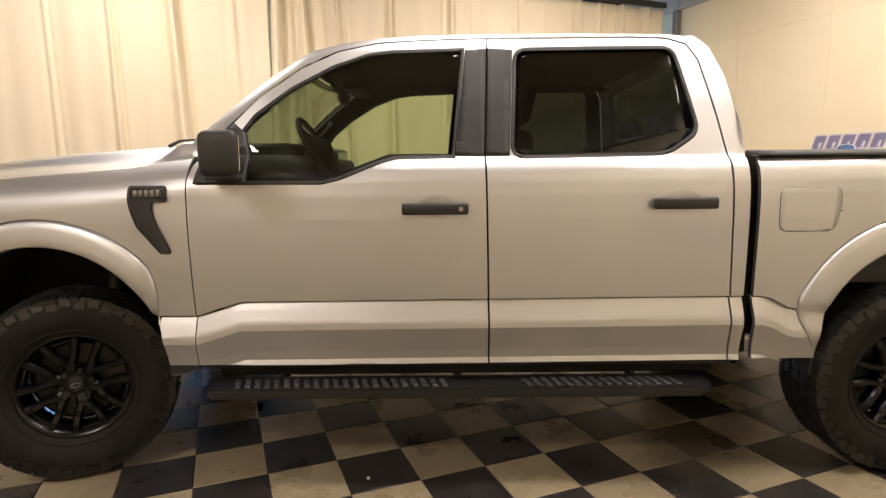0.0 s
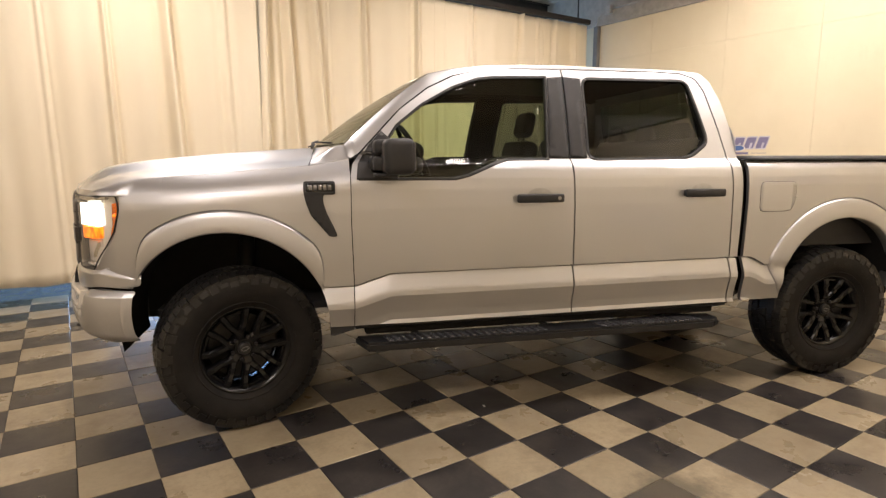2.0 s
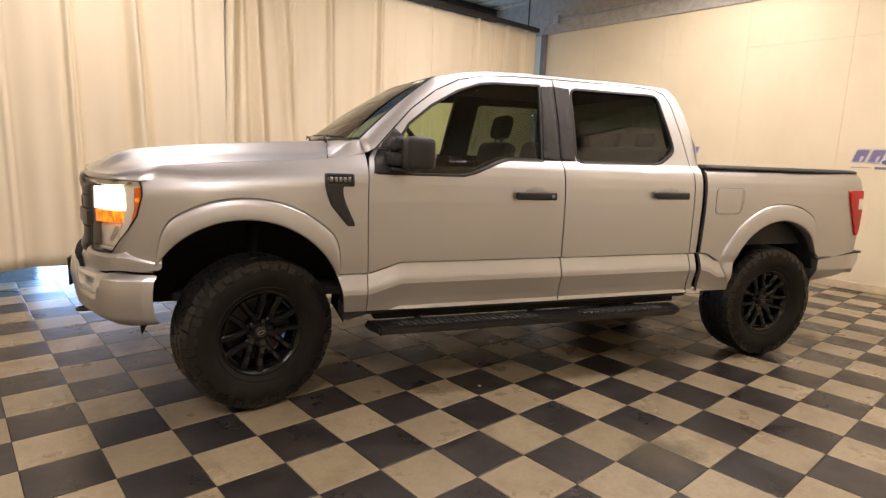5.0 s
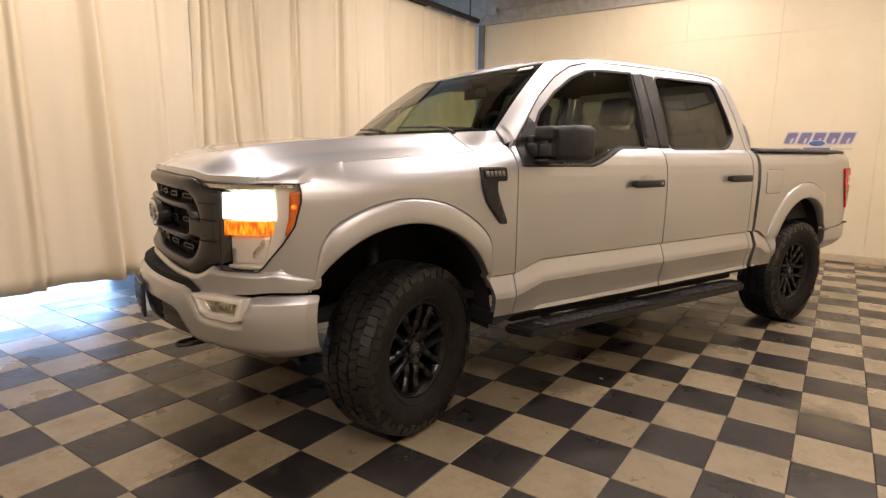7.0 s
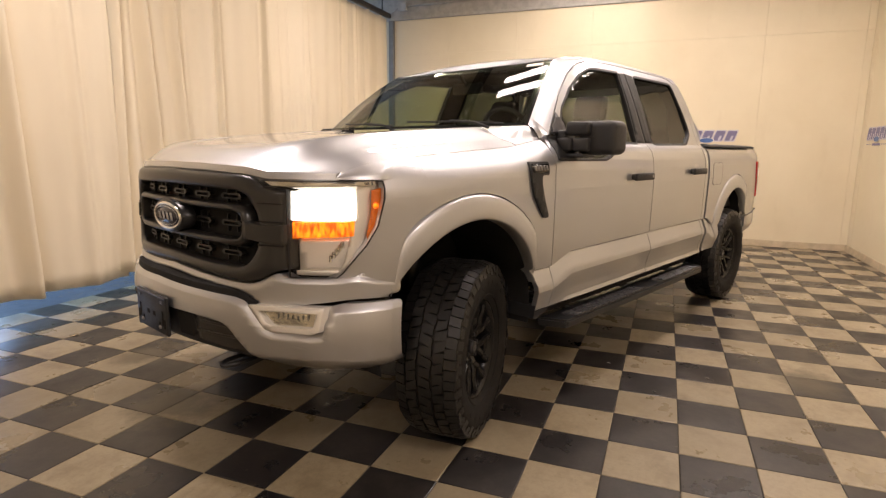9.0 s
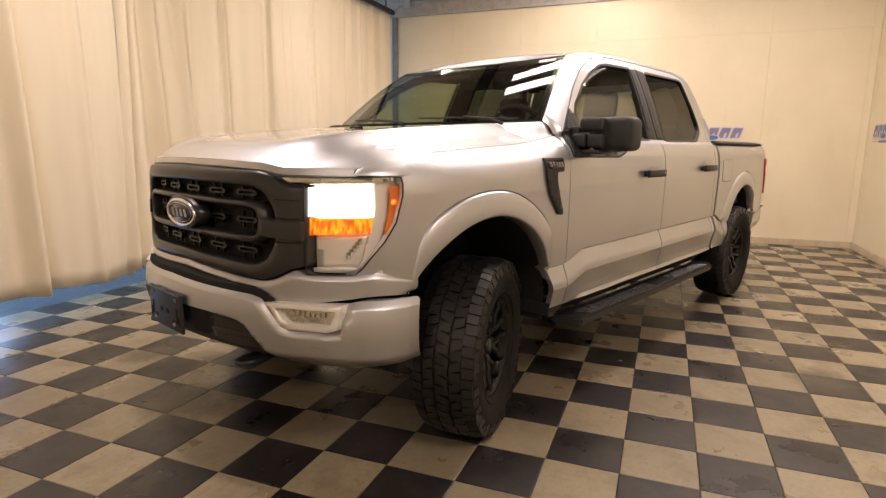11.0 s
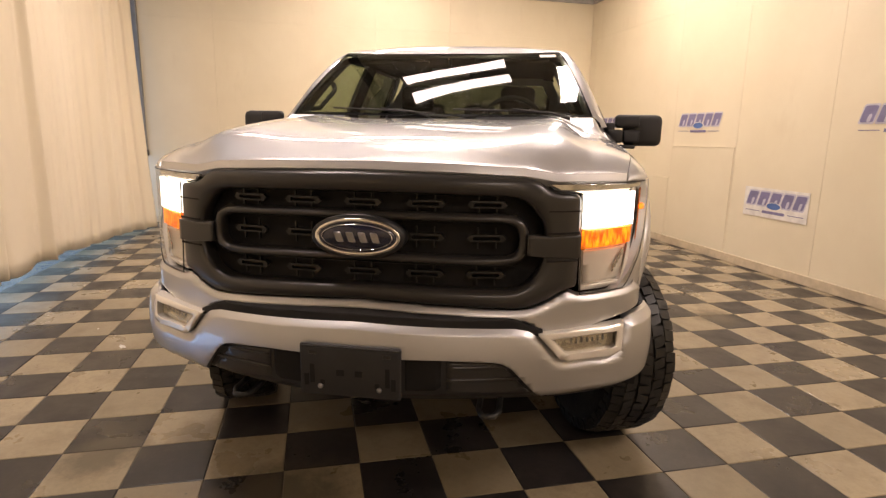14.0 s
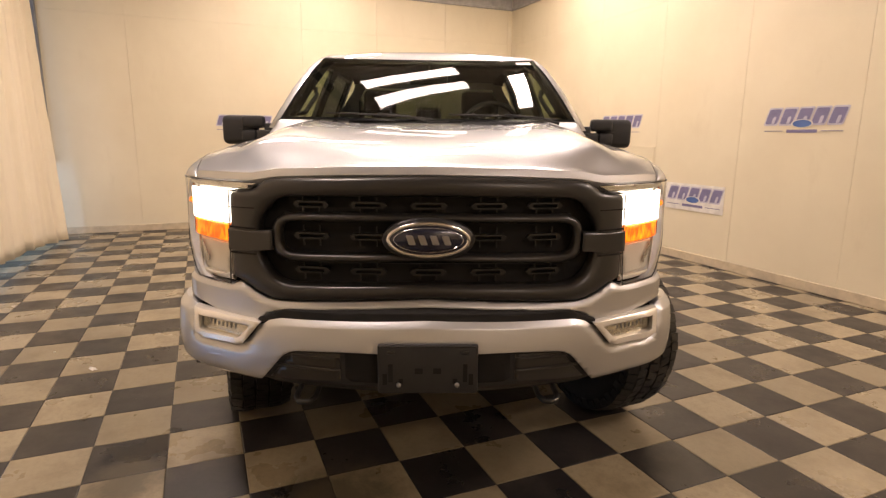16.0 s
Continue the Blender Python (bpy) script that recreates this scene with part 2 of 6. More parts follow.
LED = glow("headlight_glow", (1.0, 0.93, 0.82), 4.2)
AMBER_ON = streaky_glow("amber_glow", (1.0, 0.21, 0.003), 0.15, 3.2)
TUBE = glow("tube_glow", (1.0, 0.86, 0.66), 9)
for m in (RUBBER, LINER, DASH, SEAT):
    m.node_tree.nodes["Principled BSDF"].inputs["Specular IOR Level"].default_value = 0.22
RIM.node_tree.nodes["Principled BSDF"].inputs["Specular IOR Level"].default_value = 0.35
RIB = plain("rib_grey", (0.045, 0.045, 0.048), 0.28)
STEEL = plain("bare_steel", (0.35, 0.34, 0.33), 0.35, 0.9)


# ---- building helpers ----
def part(name, bm, material, parent=None, label="", smooth=True):
    me = bpy.data.meshes.new(name)
    if smooth is not None:
        for f in bm.faces:
            if f.tag:
                f.smooth = False
            else:
                f.smooth = smooth
    bm.to_mesh(me)
    bm.free()
    for m in material if isinstance(material, (list, tuple)) else (material,):
        me.materials.append(m)
    ob = new(name, me)
    if parent is not None:
        ob.parent = parent
    if label:
        ob["label"] = label
    return ob


def empty(name, m, label, category, group="", kind=""):
    ob = new(name)
    ob.empty_display_size = 0.2
    ob.matrix_world = m
    return tagged(ob, label, category, group, kind)


def add_box(bm, lo, hi, bevel=0.0, seg=1, m=None):
    r = bmesh.ops.create_cube(bm, size=1)
    vs = r["verts"]
    for v in vs:
        v.co = Vector([lo[k] + (v.co[k] + 0.5) * (hi[k] - lo[k]) for k in range(3)])
    if bevel:
        es = list({e for v in vs for e in v.link_edges})
        vs = bmesh.ops.bevel(bm, geom=es, offset=bevel, segments=seg, affect="EDGES", profile=0.5)["verts"]
    if m is not None:
        for v in vs:
            v.co = m @ v.co
    return vs


def box_bm(lo, hi, bevel=0.0, seg=1, m=None):
    bm = bmesh.new()
    add_box(bm, lo, hi, bevel, seg, m)
    return bm


def add_tube(bm, pts, r, n=10, closed=False):
    """A round bar along points."""
    rings = []
    pts = [Vector(p) for p in pts]
    for i, p in enumerate(pts):
        a = pts[i - 1] if i or closed else p
        b = pts[(i + 1) % len(pts)] if i < len(pts) - 1 or closed else p
        q = (b - a).to_track_quat("Z", "Y")
        rr = r[i] if isinstance(r, (list, tuple)) else r
        rings.append([bm.verts.new(p + q @ Vector((rr * math.cos(t), rr * math.sin(t), 0))) for t in [2 * math.pi * k / n for k in range(n)]])
    for i in range(len(rings) if closed else len(rings) - 1):
        a, b = rings[i], rings[(i + 1) % len(rings)]
        for k in range(n):
            bm.faces.new((a[k], a[(k + 1) % n], b[(k + 1) % n], b[k]))
    if not closed:
        for ring in (rings[0][::-1], rings[-1]):
            f = bm.faces.new(ring)
            f.tag = True
    return bm


def loft(fn, us, vs, flip=False, bm=None):
    """A sheet of quads over two parameters."""
    bm = bm or bmesh.new()
    g = [[bm.verts.new(fn(u, v)) for v in vs] for u in us]
    for i in range(len(us) - 1):
        for j in range(len(vs) - 1):
            q = (g[i][j], g[i + 1][j], g[i + 1][j + 1], g[i][j + 1])
            bm.faces.new(q[::-1] if flip else q)
    return bm


def clip_half(poly, k, v, sign):
    """The part of a 2D polygon on one side of a line."""
    out = []
    for i in range(len(poly)):
        a, b = poly[i - 1], poly[i]
        da, db = (a[k] - v) * sign, (b[k] - v) * sign
        if (da < 0) != (db < 0):
            t = da / (da - db)
            c = [a[0] + t * (b[0] - a[0]), a[1] + t * (b[1] - a[1])]
            c[k] = v
            out.append(tuple(c))
        if db >= 0:
            out.append(b)
    return out


def cuts_of(step, lo, hi):
    """Cut lines between lo and hi: even steps, or the given list filled out to the ends."""
    if isinstance(step, (int, float)):
        k0, k1 = math.floor(lo / step), math.ceil(hi / step)
        return [k * step for k in range(k0, k1 + 1)]
    return [lo - 1] + [c for c in step if lo < c < hi] + [hi + 1]


def panel(outline, fmap, step, thick=None, flip=False, bm=None, edge_flat=True, sharp=()):
    """A shaped panel: a 2D outline cut into cells and laid on a curved surface; thick turns its rim inwards by that vector,
    sharp names cut lines that stay crisp."""
    bm = bm or bmesh.new()
    cache, at = {}, {}

    def vert(p):
        key = (round(p[0], 4), round(p[1], 4))
        if key not in cache:
            cache[key] = bm.verts.new(fmap(*p))
            at[cache[key]] = p
        return cache[key]

    loops = outline if isinstance(outline[0][0], (tuple, list)) else [outline]
    flat = [p for lp in loops for p in lp]
    tris = tessellate_polygon([[Vector((p[0], p[1], 0)) for p in lp] for lp in loops])
    us = cuts_of(step[0], min(p[0] for p in flat), max(p[0] for p in flat))
    vs_ = cuts_of(step[1], min(p[1] for p in flat), max(p[1] for p in flat))
    made = []
    for tri in tris:
        tri = [tuple(flat[k]) for k in tri]
        xl, xh, yl, yh = min(p[0] for p in tri), max(p[0] for p in tri), min(p[1] for p in tri), max(p[1] for p in tri)
        for u0, u1 in zip(us, us[1:]):
            if u1 < xl or u0 > xh:
                continue
            strip = clip_half(clip_half(tri, 0, u0, 1), 0, u1, -1)
            if len(strip) < 3:
                continue
            for v0, v1 in zip(vs_, vs_[1:]):
                if v1 < yl or v0 > yh:
                    continue
                cell = clip_half(clip_half(strip, 1, v0, 1), 1, v1, -1)
                vs = []
                for p in cell:
                    w = vert(p)
                    if w not in vs:
                        vs.append(w)
                if len(vs) < 3:
                    continue
                q = [at[w] for w in vs]
                area2 = sum(q[i - 1][0] * q[i][1] - q[i][0] * q[i - 1][1] for i in range(len(q)))
                if abs(area2) < 1e-10:
                    continue
                if (area2 < 0) != flip:
                    vs = vs[::-1]
                try:
                    made.append(bm.faces.new(vs))
                except ValueError:
                    pass
    for c in sharp:
        for e in {e for f in made for e in f.edges}:
            if all(abs(at[w][1] - c) < 1e-5 for w in e.verts):
                e.smooth = False
    if thick is not None:
        edges = [e for f in made for e in f.edges if len(e.link_faces) == 1]
        twin = {}
        for e in edges:
            f = e.link_faces[0]
            lp = next(q for q in f.loops if q.edge == e)
            a, b = lp.vert, lp.link_loop_next.vert
            for w in (a, b):
                if w not in twin:
                    t = thick(w.co) if callable(thick) else Vector(thick)
                    twin[w] = bm.verts.new(w.co + t)
            nf = bm.faces.new((b, a, twin[a], twin[b]))
            nf.tag = edge_flat
    return bm


def dense(poly, d=0.04):
    """An outline with more points along its edges."""
    out = []
    for i in range(len(poly)):
        a, b = poly[i], poly[(i + 1) % len(poly)]
        n = max(1, math.ceil(math.hypot(b[0] - a[0], b[1] - a[1]) / d))
        out += [(a[0] + (b[0] - a[0]) * k / n, a[1] + (b[1] - a[1]) * k / n) for k in range(n)]
    return out


def arc(cx, cy, rx, ry, a0, a1, n):
    return [(cx + rx * math.cos(radians(a0 + (a1 - a0) * i / n)), cy + ry * math.sin(radians(a0 + (a1 - a0) * i / n))) for i in range(n + 1)]


def rounded(poly, r, n=4):
    """A 2D polygon with its corners rounded."""
    out = []
    for i in range(len(poly)):
        p, a, b = (Vector((*poly[k % len(poly)], 0)) for k in (i, i - 1, i + 1))
        da, db = (a - p), (b - p)
        rr = min(r, da.length * 0.45, db.length * 0.45)
        s, e = p + da.normalized() * rr, p + db.normalized() * rr
        for k in range(n + 1):
            t = k / n
            q = s * (1 - t) ** 2 + p * 2 * t * (1 - t) + e * t * t
            out.append((q.x, q.y))
    return out


def interp(x, table):
    if x <= table[0][0]:
        return table[0][1]
    for (a, va), (b, vb) in zip(table, table[1:]):
        if x <= b:
            return va + (vb - va) * (x - a) / (b - a)
    return table[-1][1]


def curve(x, table):
    """A smooth line through a table's points."""
    n = len(table)
    if x <= table[0][0]:
        return table[0][1]
    for i in range(n - 1):
        (a, va), (b, vb) = table[i], table[i + 1]
        if x <= b:
            (p, vp), (q, vq) = table[max(0, i - 1)], table[min(n - 1, i + 2)]
            ma, mb = (vb - vp) / (b - p), (vq - va) / (q - a)
            h = b - a
            t = (x - a) / h
            return va * (2 * t ** 3 - 3 * t * t + 1) + ma * h * (t ** 3 - 2 * t * t + t) + vb * (3 * t * t - 2 * t ** 3) + mb * h * (t ** 3 - t * t)
    return table[-1][1]


def smooth01(x):
    x = max(0.0, min(1.0, x))
    return x * x * (3 - 2 * x)

# ---- the room ----
FAR_X, RIGHT_Y, BACK_X, BEHIND_Y, TOP_Z = 6.65, -2.35, -7.0, 7.6, 4.3
TILE = 0.32
CHECK_END = 16 * TILE

floor = empty("floor", Matrix(), "worn cream and charcoal checkerboard tile floor", "floor", kind="structure")
part("subfloor", box_bm((BACK_X, RIGHT_Y, -0.12), (FAR_X, CHECK_END, -0.006)), GROUT, floor, smooth=False)
bm = box_bm((BACK_X, CHECK_END, -0.12), (FAR_X, BEHIND_Y + 2.5, -0.004))
tagged(part("floor_beyond_curtain", bm, BLUE_FLOOR, smooth=False), "bare blue-grey concrete floor behind the curtain", "floor", kind="structure")

wall_far = empty("wall_far", Matrix(), "cream-painted panelled end wall", "wall", kind="structure")
part("backing", box_bm((FAR_X + 0.012, RIGHT_Y - 0.12, -0.12), (FAR_X + 0.14, BEHIND_Y, TOP_Z)), WALL, wall_far, smooth=False)
seams = [RIGHT_Y] + [-2.26 + 1.22 * k for k in range(8)] + [7.2]
for a, b in zip(seams, seams[1:]):
    for z0, z1 in ((0.0, 3.0575), (3.059, 3.65)):
        d = random.uniform(-0.001, 0.001)
        part("wall_panel", box_bm((FAR_X + d, a + 0.001, z0), (FAR_X + 0.014, b - 0.001, z1), 0.0015), WALL, wall_far, smooth=False)
part("upper_sheet", box_bm((FAR_X + 0.006, RIGHT_Y, 3.70), (FAR_X + 0.0125, BEHIND_Y, TOP_Z)), GREY_STEEL, wall_far, smooth=False)
part("upper_girt", box_bm((FAR_X - 0.03, RIGHT_Y, 3.655), (FAR_X + 0.013, 7.2, 3.70), 0.004), GREY_STEEL, wall_far, smooth=False)

wall_right = empty("wall_right", Matrix(), "cream-painted panelled long wall with repaired boards", "wall", kind="structure")
part("backing", box_bm((BACK_X, RIGHT_Y - 0.14, -0.12), (FAR_X, RIGHT_Y - 0.012, TOP_Z)), WALL, wall_right, smooth=False)
seams = [BACK_X] + [0.42 + 1.21 * k for k in range(-6, 6)] + [FAR_X]
for a, b in zip(seams, seams[1:]):
    for z0, z1 in ((0.0, 3.0575), (3.059, 3.65)):
        d = random.uniform(-0.0012, 0.0012)
        part("wall_panel", box_bm((a + 0.001, RIGHT_Y - 0.014, z0), (b - 0.001, RIGHT_Y + d, z1), 0.0015), WALL, wall_right, smooth=False)
for x0, x1, z1 in ((2.86, 4.04, 1.322), (4.08, 5.25, 0.885)):
    part("repair_board", box_bm((x0, RIGHT_Y - 0.005, 0.02), (x1, RIGHT_Y + 0.009, z1), 0.002), WALL, wall_right, smooth=False)
    part("trim_strip", box_bm((x0 - 0.02, RIGHT_Y, z1 + 0.001), (x1 + 0.03, RIGHT_Y + 0.013, z1 + 0.014), 0.002), WALL, wall_right, smooth=False)
part("upper_sheet", box_bm((BACK_X, RIGHT_Y - 0.0125, 3.70), (FAR_X, RIGHT_Y - 0.006, TOP_Z)), GREY_STEEL, wall_right, smooth=False)
part("upper_girt", box_bm((BACK_X, RIGHT_Y - 0.013, 3.655), (FAR_X - 0.04, RIGHT_Y + 0.03, 3.70), 0.004), GREY_STEEL, wall_right, smooth=False)

tagged(part("baseboard", box_bm((FAR_X - 0.016, RIGHT_Y + 0.016, 0.001), (FAR_X - 0.002, 7.2, 0.10), 0.004), BASE_MAT, smooth=False), "tan painted baseboard along the end wall", "baseboard", kind="structure")
tagged(part("baseboard", box_bm((BACK_X, RIGHT_Y + 0.010, 0.001), (FAR_X - 0.016, RIGHT_Y + 0.024, 0.10), 0.004), BASE_MAT, smooth=False), "tan painted baseboard along the long wall", "baseboard", kind="structure")

# walls that close the place
tagged(part("wall_back", box_bm((BACK_X - 0.12, RIGHT_Y - 0.14, -0.12), (BACK_X, BEHIND_Y, TOP_Z)), WALL, smooth=False), "plain cream wall closing the room", "wall", kind="structure")
wall_dock = empty("wall_dock", Matrix(), "plain cream wall with two open dock doors behind the curtain", "wall", kind="structure")
for x0, x1, z0 in ((BACK_X, -0.9, -0.12), (-0.9, 1.1, 2.3), (1.1, 4.6, -0.12), (4.6, 6.4, 2.3), (6.4, FAR_X, -0.12)):
    part("wall_section", box_bm((x0, BEHIND_Y, z0), (x1, BEHIND_Y + 0.15, TOP_Z)), WALL, wall_dock, smooth=False)
tagged(part("wall_dock_side", box_bm((-3.46, 5.05, -0.12), (-3.34, BEHIND_Y, TOP_Z)), WALL, smooth=False), "plain cream side wall of the dock bay", "wall", kind="structure")
bm = bmesh.new()
add_box(bm, (BACK_X - 0.12, RIGHT_Y - 0.14, TOP_Z), (FAR_X + 0.14, BEHIND_Y + 0.15, TOP_Z + 0.1))
for k in range(30):
    x = BACK_X + 0.2 + k * 0.46
    add_box(bm, (x, RIGHT_Y, TOP_Z - 0.03), (x + 0.2, BEHIND_Y, TOP_Z - 0.001))
tagged(part("ceiling", bm, ROOF_DECK, smooth=False), "dark brown ribbed roof deck", "ceiling", kind="structure")


def beam(y):
    ob = empty("roof_beam", pose(0, y, TOP_Z - 0.26), "dark painted steel roof beam under the deck", "beam", "roof beams", "structure")
    part("web", box_bm((BACK_X, -0.006, 0.012), (FAR_X, 0.006, 0.213)), DARK_STEEL, ob, smooth=False)
    part("flange", box_bm((BACK_X, -0.06, 0.0), (FAR_X, 0.06, 0.012)), DARK_STEEL, ob, smooth=False)
    part("flange", box_bm((BACK_X, -0.06, 0.213), (FAR_X, 0.06, 0.225)), DARK_STEEL, ob, smooth=False)


for y in (2.6, 6.2):
    beam(y)


def strip_light(x, y, a, ln):
    """A wide batten with end caps and two bare tubes under it."""
    ob = empty("ceiling_light", pose(x, y, LAMP_Z, 0, 0, a), "white two-tube fluorescent strip light hung under the roof", "ceiling light", "ceiling strip lights")
    h, w = ln / 2, LAMP_WIDE / 2
    part("housing", box_bm((-h - 0.02, -w - 0.01, 0.0), (h + 0.02, w + 0.01, 0.05), 0.008), WHITE, ob, smooth=False)
    for s in (-1, 1):
        part("end_cap", box_bm((s * (h + 0.01) - 0.008, -w, -0.045), (s * (h + 0.01) + 0.008, w, 0.0), 0.003), WHITE, ob, smooth=False)
        bm = bmesh.new()
        add_tube(bm, [(-h, s * 0.06, -0.024), (h, s * 0.06, -0.024)], 0.018, 10)
        part("tube", bm, TUBE, ob, "glowing fluorescent tube")
        bm = bmesh.new()
        add_tube(bm, [(s * h * 0.8, 0, 0.05), (s * h * 0.8, 0, TOP_Z - LAMP_Z)], 0.006, 6)
        part("hanger", bm, GREY_STEEL, ob)


# the added fill lamps get the same fixture as the others
for lx, ly, la, ln, lw in LAMPS:
    strip_light(lx, ly, la, ln)

# steel channel and conduit in the corner by the curtain
ob = empty("corner_channel", pose(FAR_X - 0.05, 4.92, 1.12), "blue-grey steel channel fixed upright to the end wall", "steel channel", kind="structure")
part("channel", box_bm((-0.035, -0.045, 0.0), (0.048, 0.045, 2.53), 0.006), PIPE_BLUE, ob, smooth=False)
part("end_box", box_bm((-0.05, -0.055, -0.09), (0.048, 0.055, 0.0), 0.006), DARK_STEEL, ob, smooth=False)
bm = bmesh.new()
add_tube(bm, [(0, 4.7, 0), (0, 3.0, 0.02), (0, 0.5, 0.0), (0, -2.3, 0.01)], 0.014, 8)
ob = empty("wall_conduit", pose(FAR_X - 0.03, 0, 3.88), "thin grey metal conduit with a junction box on the upper wall", "conduit", kind="structure")
part("pipe", bm, GREY_STEEL, ob)
part("junction_box", box_bm((-0.05, 4.62, -0.07), (0.025, 4.78, 0.06), 0.008), GREY_STEEL, ob, smooth=False)
bm = bmesh.new()
add_tube(bm, [(0, 4.78, -0.02), (0, 4.92, -0.08), (0, 4.98, -0.22)], 0.014, 8)
part("elbow", bm, GREY_STEEL, ob)

# curtain rail
ob = empty("curtain_rail", pose(0, 4.80, 3.62), "black steel curtain rail under the roof", "curtain rail")
part("rail", box_bm((BACK_X, -0.03, 0.0), (6.28, 0.03, 0.07), 0.004), DARK_STEEL, ob, smooth=False)
for k in range(8):
    x = BACK_X + 0.4 + k * 1.8
    part("drop_rod", box_bm((x, -0.008, 0.07), (x + 0.016, 0.008, TOP_Z - 3.62)), DARK_STEEL, ob, smooth=False)


def curtain(name, x0, x1, y, hem, folds, label, seed, gaps, foot):
    """A hanging canvas sheet: shallow waves, a few deep folds that spread towards the hem, and an uneven hem."""
    rnd = random.Random(seed)
    waves = [(rnd.uniform(0.22, 0.9), rnd.uniform(0, 6.28), rnd.uniform(0.4, 1.0)) for _ in range(7)]
    pleats = []
    x = x0 + rnd.uniform(0.05, 0.2)
    while x < x1:
        pleats.append((x, rnd.choice((0.005, 0.008, 0.012, 0.020)), rnd.uniform(0.012, 0.03), rnd.uniform(-0.05, 0.05)))
        x += rnd.uniform(*gaps)

    def fn(x, s):
        z1 = 3.615
        z0 = hem(x) + 0.012 * math.sin(x * 3.1 + seed) + 0.008 * math.sin(x * 9.7)
        z = z0 + (z1 - z0) * s
        loose = 0.35 + 0.65 * (1 - s)
        d = sum(a * math.sin(2 * math.pi * x / w + p + 0.5 * math.sin(z * 0.9 + p)) for w, p, a in waves) * 0.010 * loose
        for fx, depth, wide, lean in folds + pleats:
            u = (x - fx - lean * (1 - s)) / (wide * (0.8 + 0.5 * (1 - s)))
            if abs(u) < 5:
                d += depth * (math.exp(-u * u) - 0.7 * math.exp(-((u - 1.3) ** 2) * 1.6) - 0.35 * math.exp(-((u + 1.5) ** 2)))
        d += foot(x) * (1 - s) ** 1.6
        d += 0.010 * noise.noise(Vector((x * 2.2, z * 1.3, seed))) * loose + 0.004 * noise.noise(Vector((x * 8, z * 5, seed)))
        return Vector((x, y - d, z))

    n = int((x1 - x0) / 0.011)
    us = [x0 + (x1 - x0) * i / n for i in range(n + 1)]
    vs = [i / 26 for i in range(27)]
    ob = part(name, loft(fn, us, vs), CURTAIN)
    m = ob.modifiers.new("cloth", "SOLIDIFY")
    m.thickness, m.offset = 0.004, 0
    return tagged(ob, label, "curtain", "stage curtains")


curtain("curtain", -6.9, 0.80, 4.82, lambda x: 0.188, [(-4.6, 0.07, 0.06, 0.1), (-2.6, 0.05, 0.05, -0.1), (-0.74, 0.06, 0.03, 0.04), (-0.17, 0.13, 0.055, 0.10), (0.42, 0.035, 0.05, 0.05)], "wide cream canvas curtain in deep folds, hem off the floor", 3, (0.5, 1.3), lambda x: 0.0)
curtain("curtain", 0.70, 3.42, 4.862, lambda x: 0.215 - 0.012 * (x - 0.7), [(0.90, 0.12, 0.06, -0.10), (1.16, 0.12, 0.05, 0.10), (1.5, 0.07, 0.05, 0.16), (2.2, 0.05, 0.03, 0.02), (2.98, 0.05, 0.03, 0.01)], "cream canvas curtain gathered in narrow folds", 11, (0.3, 0.7), lambda x: 0.07 * math.exp(-((x - 1.4) / 0.5) ** 2))
curtain("curtain", 3.30, 6.30, 4.872, lambda x: 0.185 - 0.058 * (x - 3.3), [(3.9, 0.04, 0.05, 0.03), (4.86, 0.08, 0.035, 0.05), (5.20, 0.03, 0.03, 0.0), (5.56, 0.08, 0.035, -0.03), (6.0, 0.05, 0.06, 0.05)], "cream canvas curtain ending beside the end wall", 23, (0.35, 0.8), lambda x: 0.13 * smooth01((x - 4.7) / 1.3))


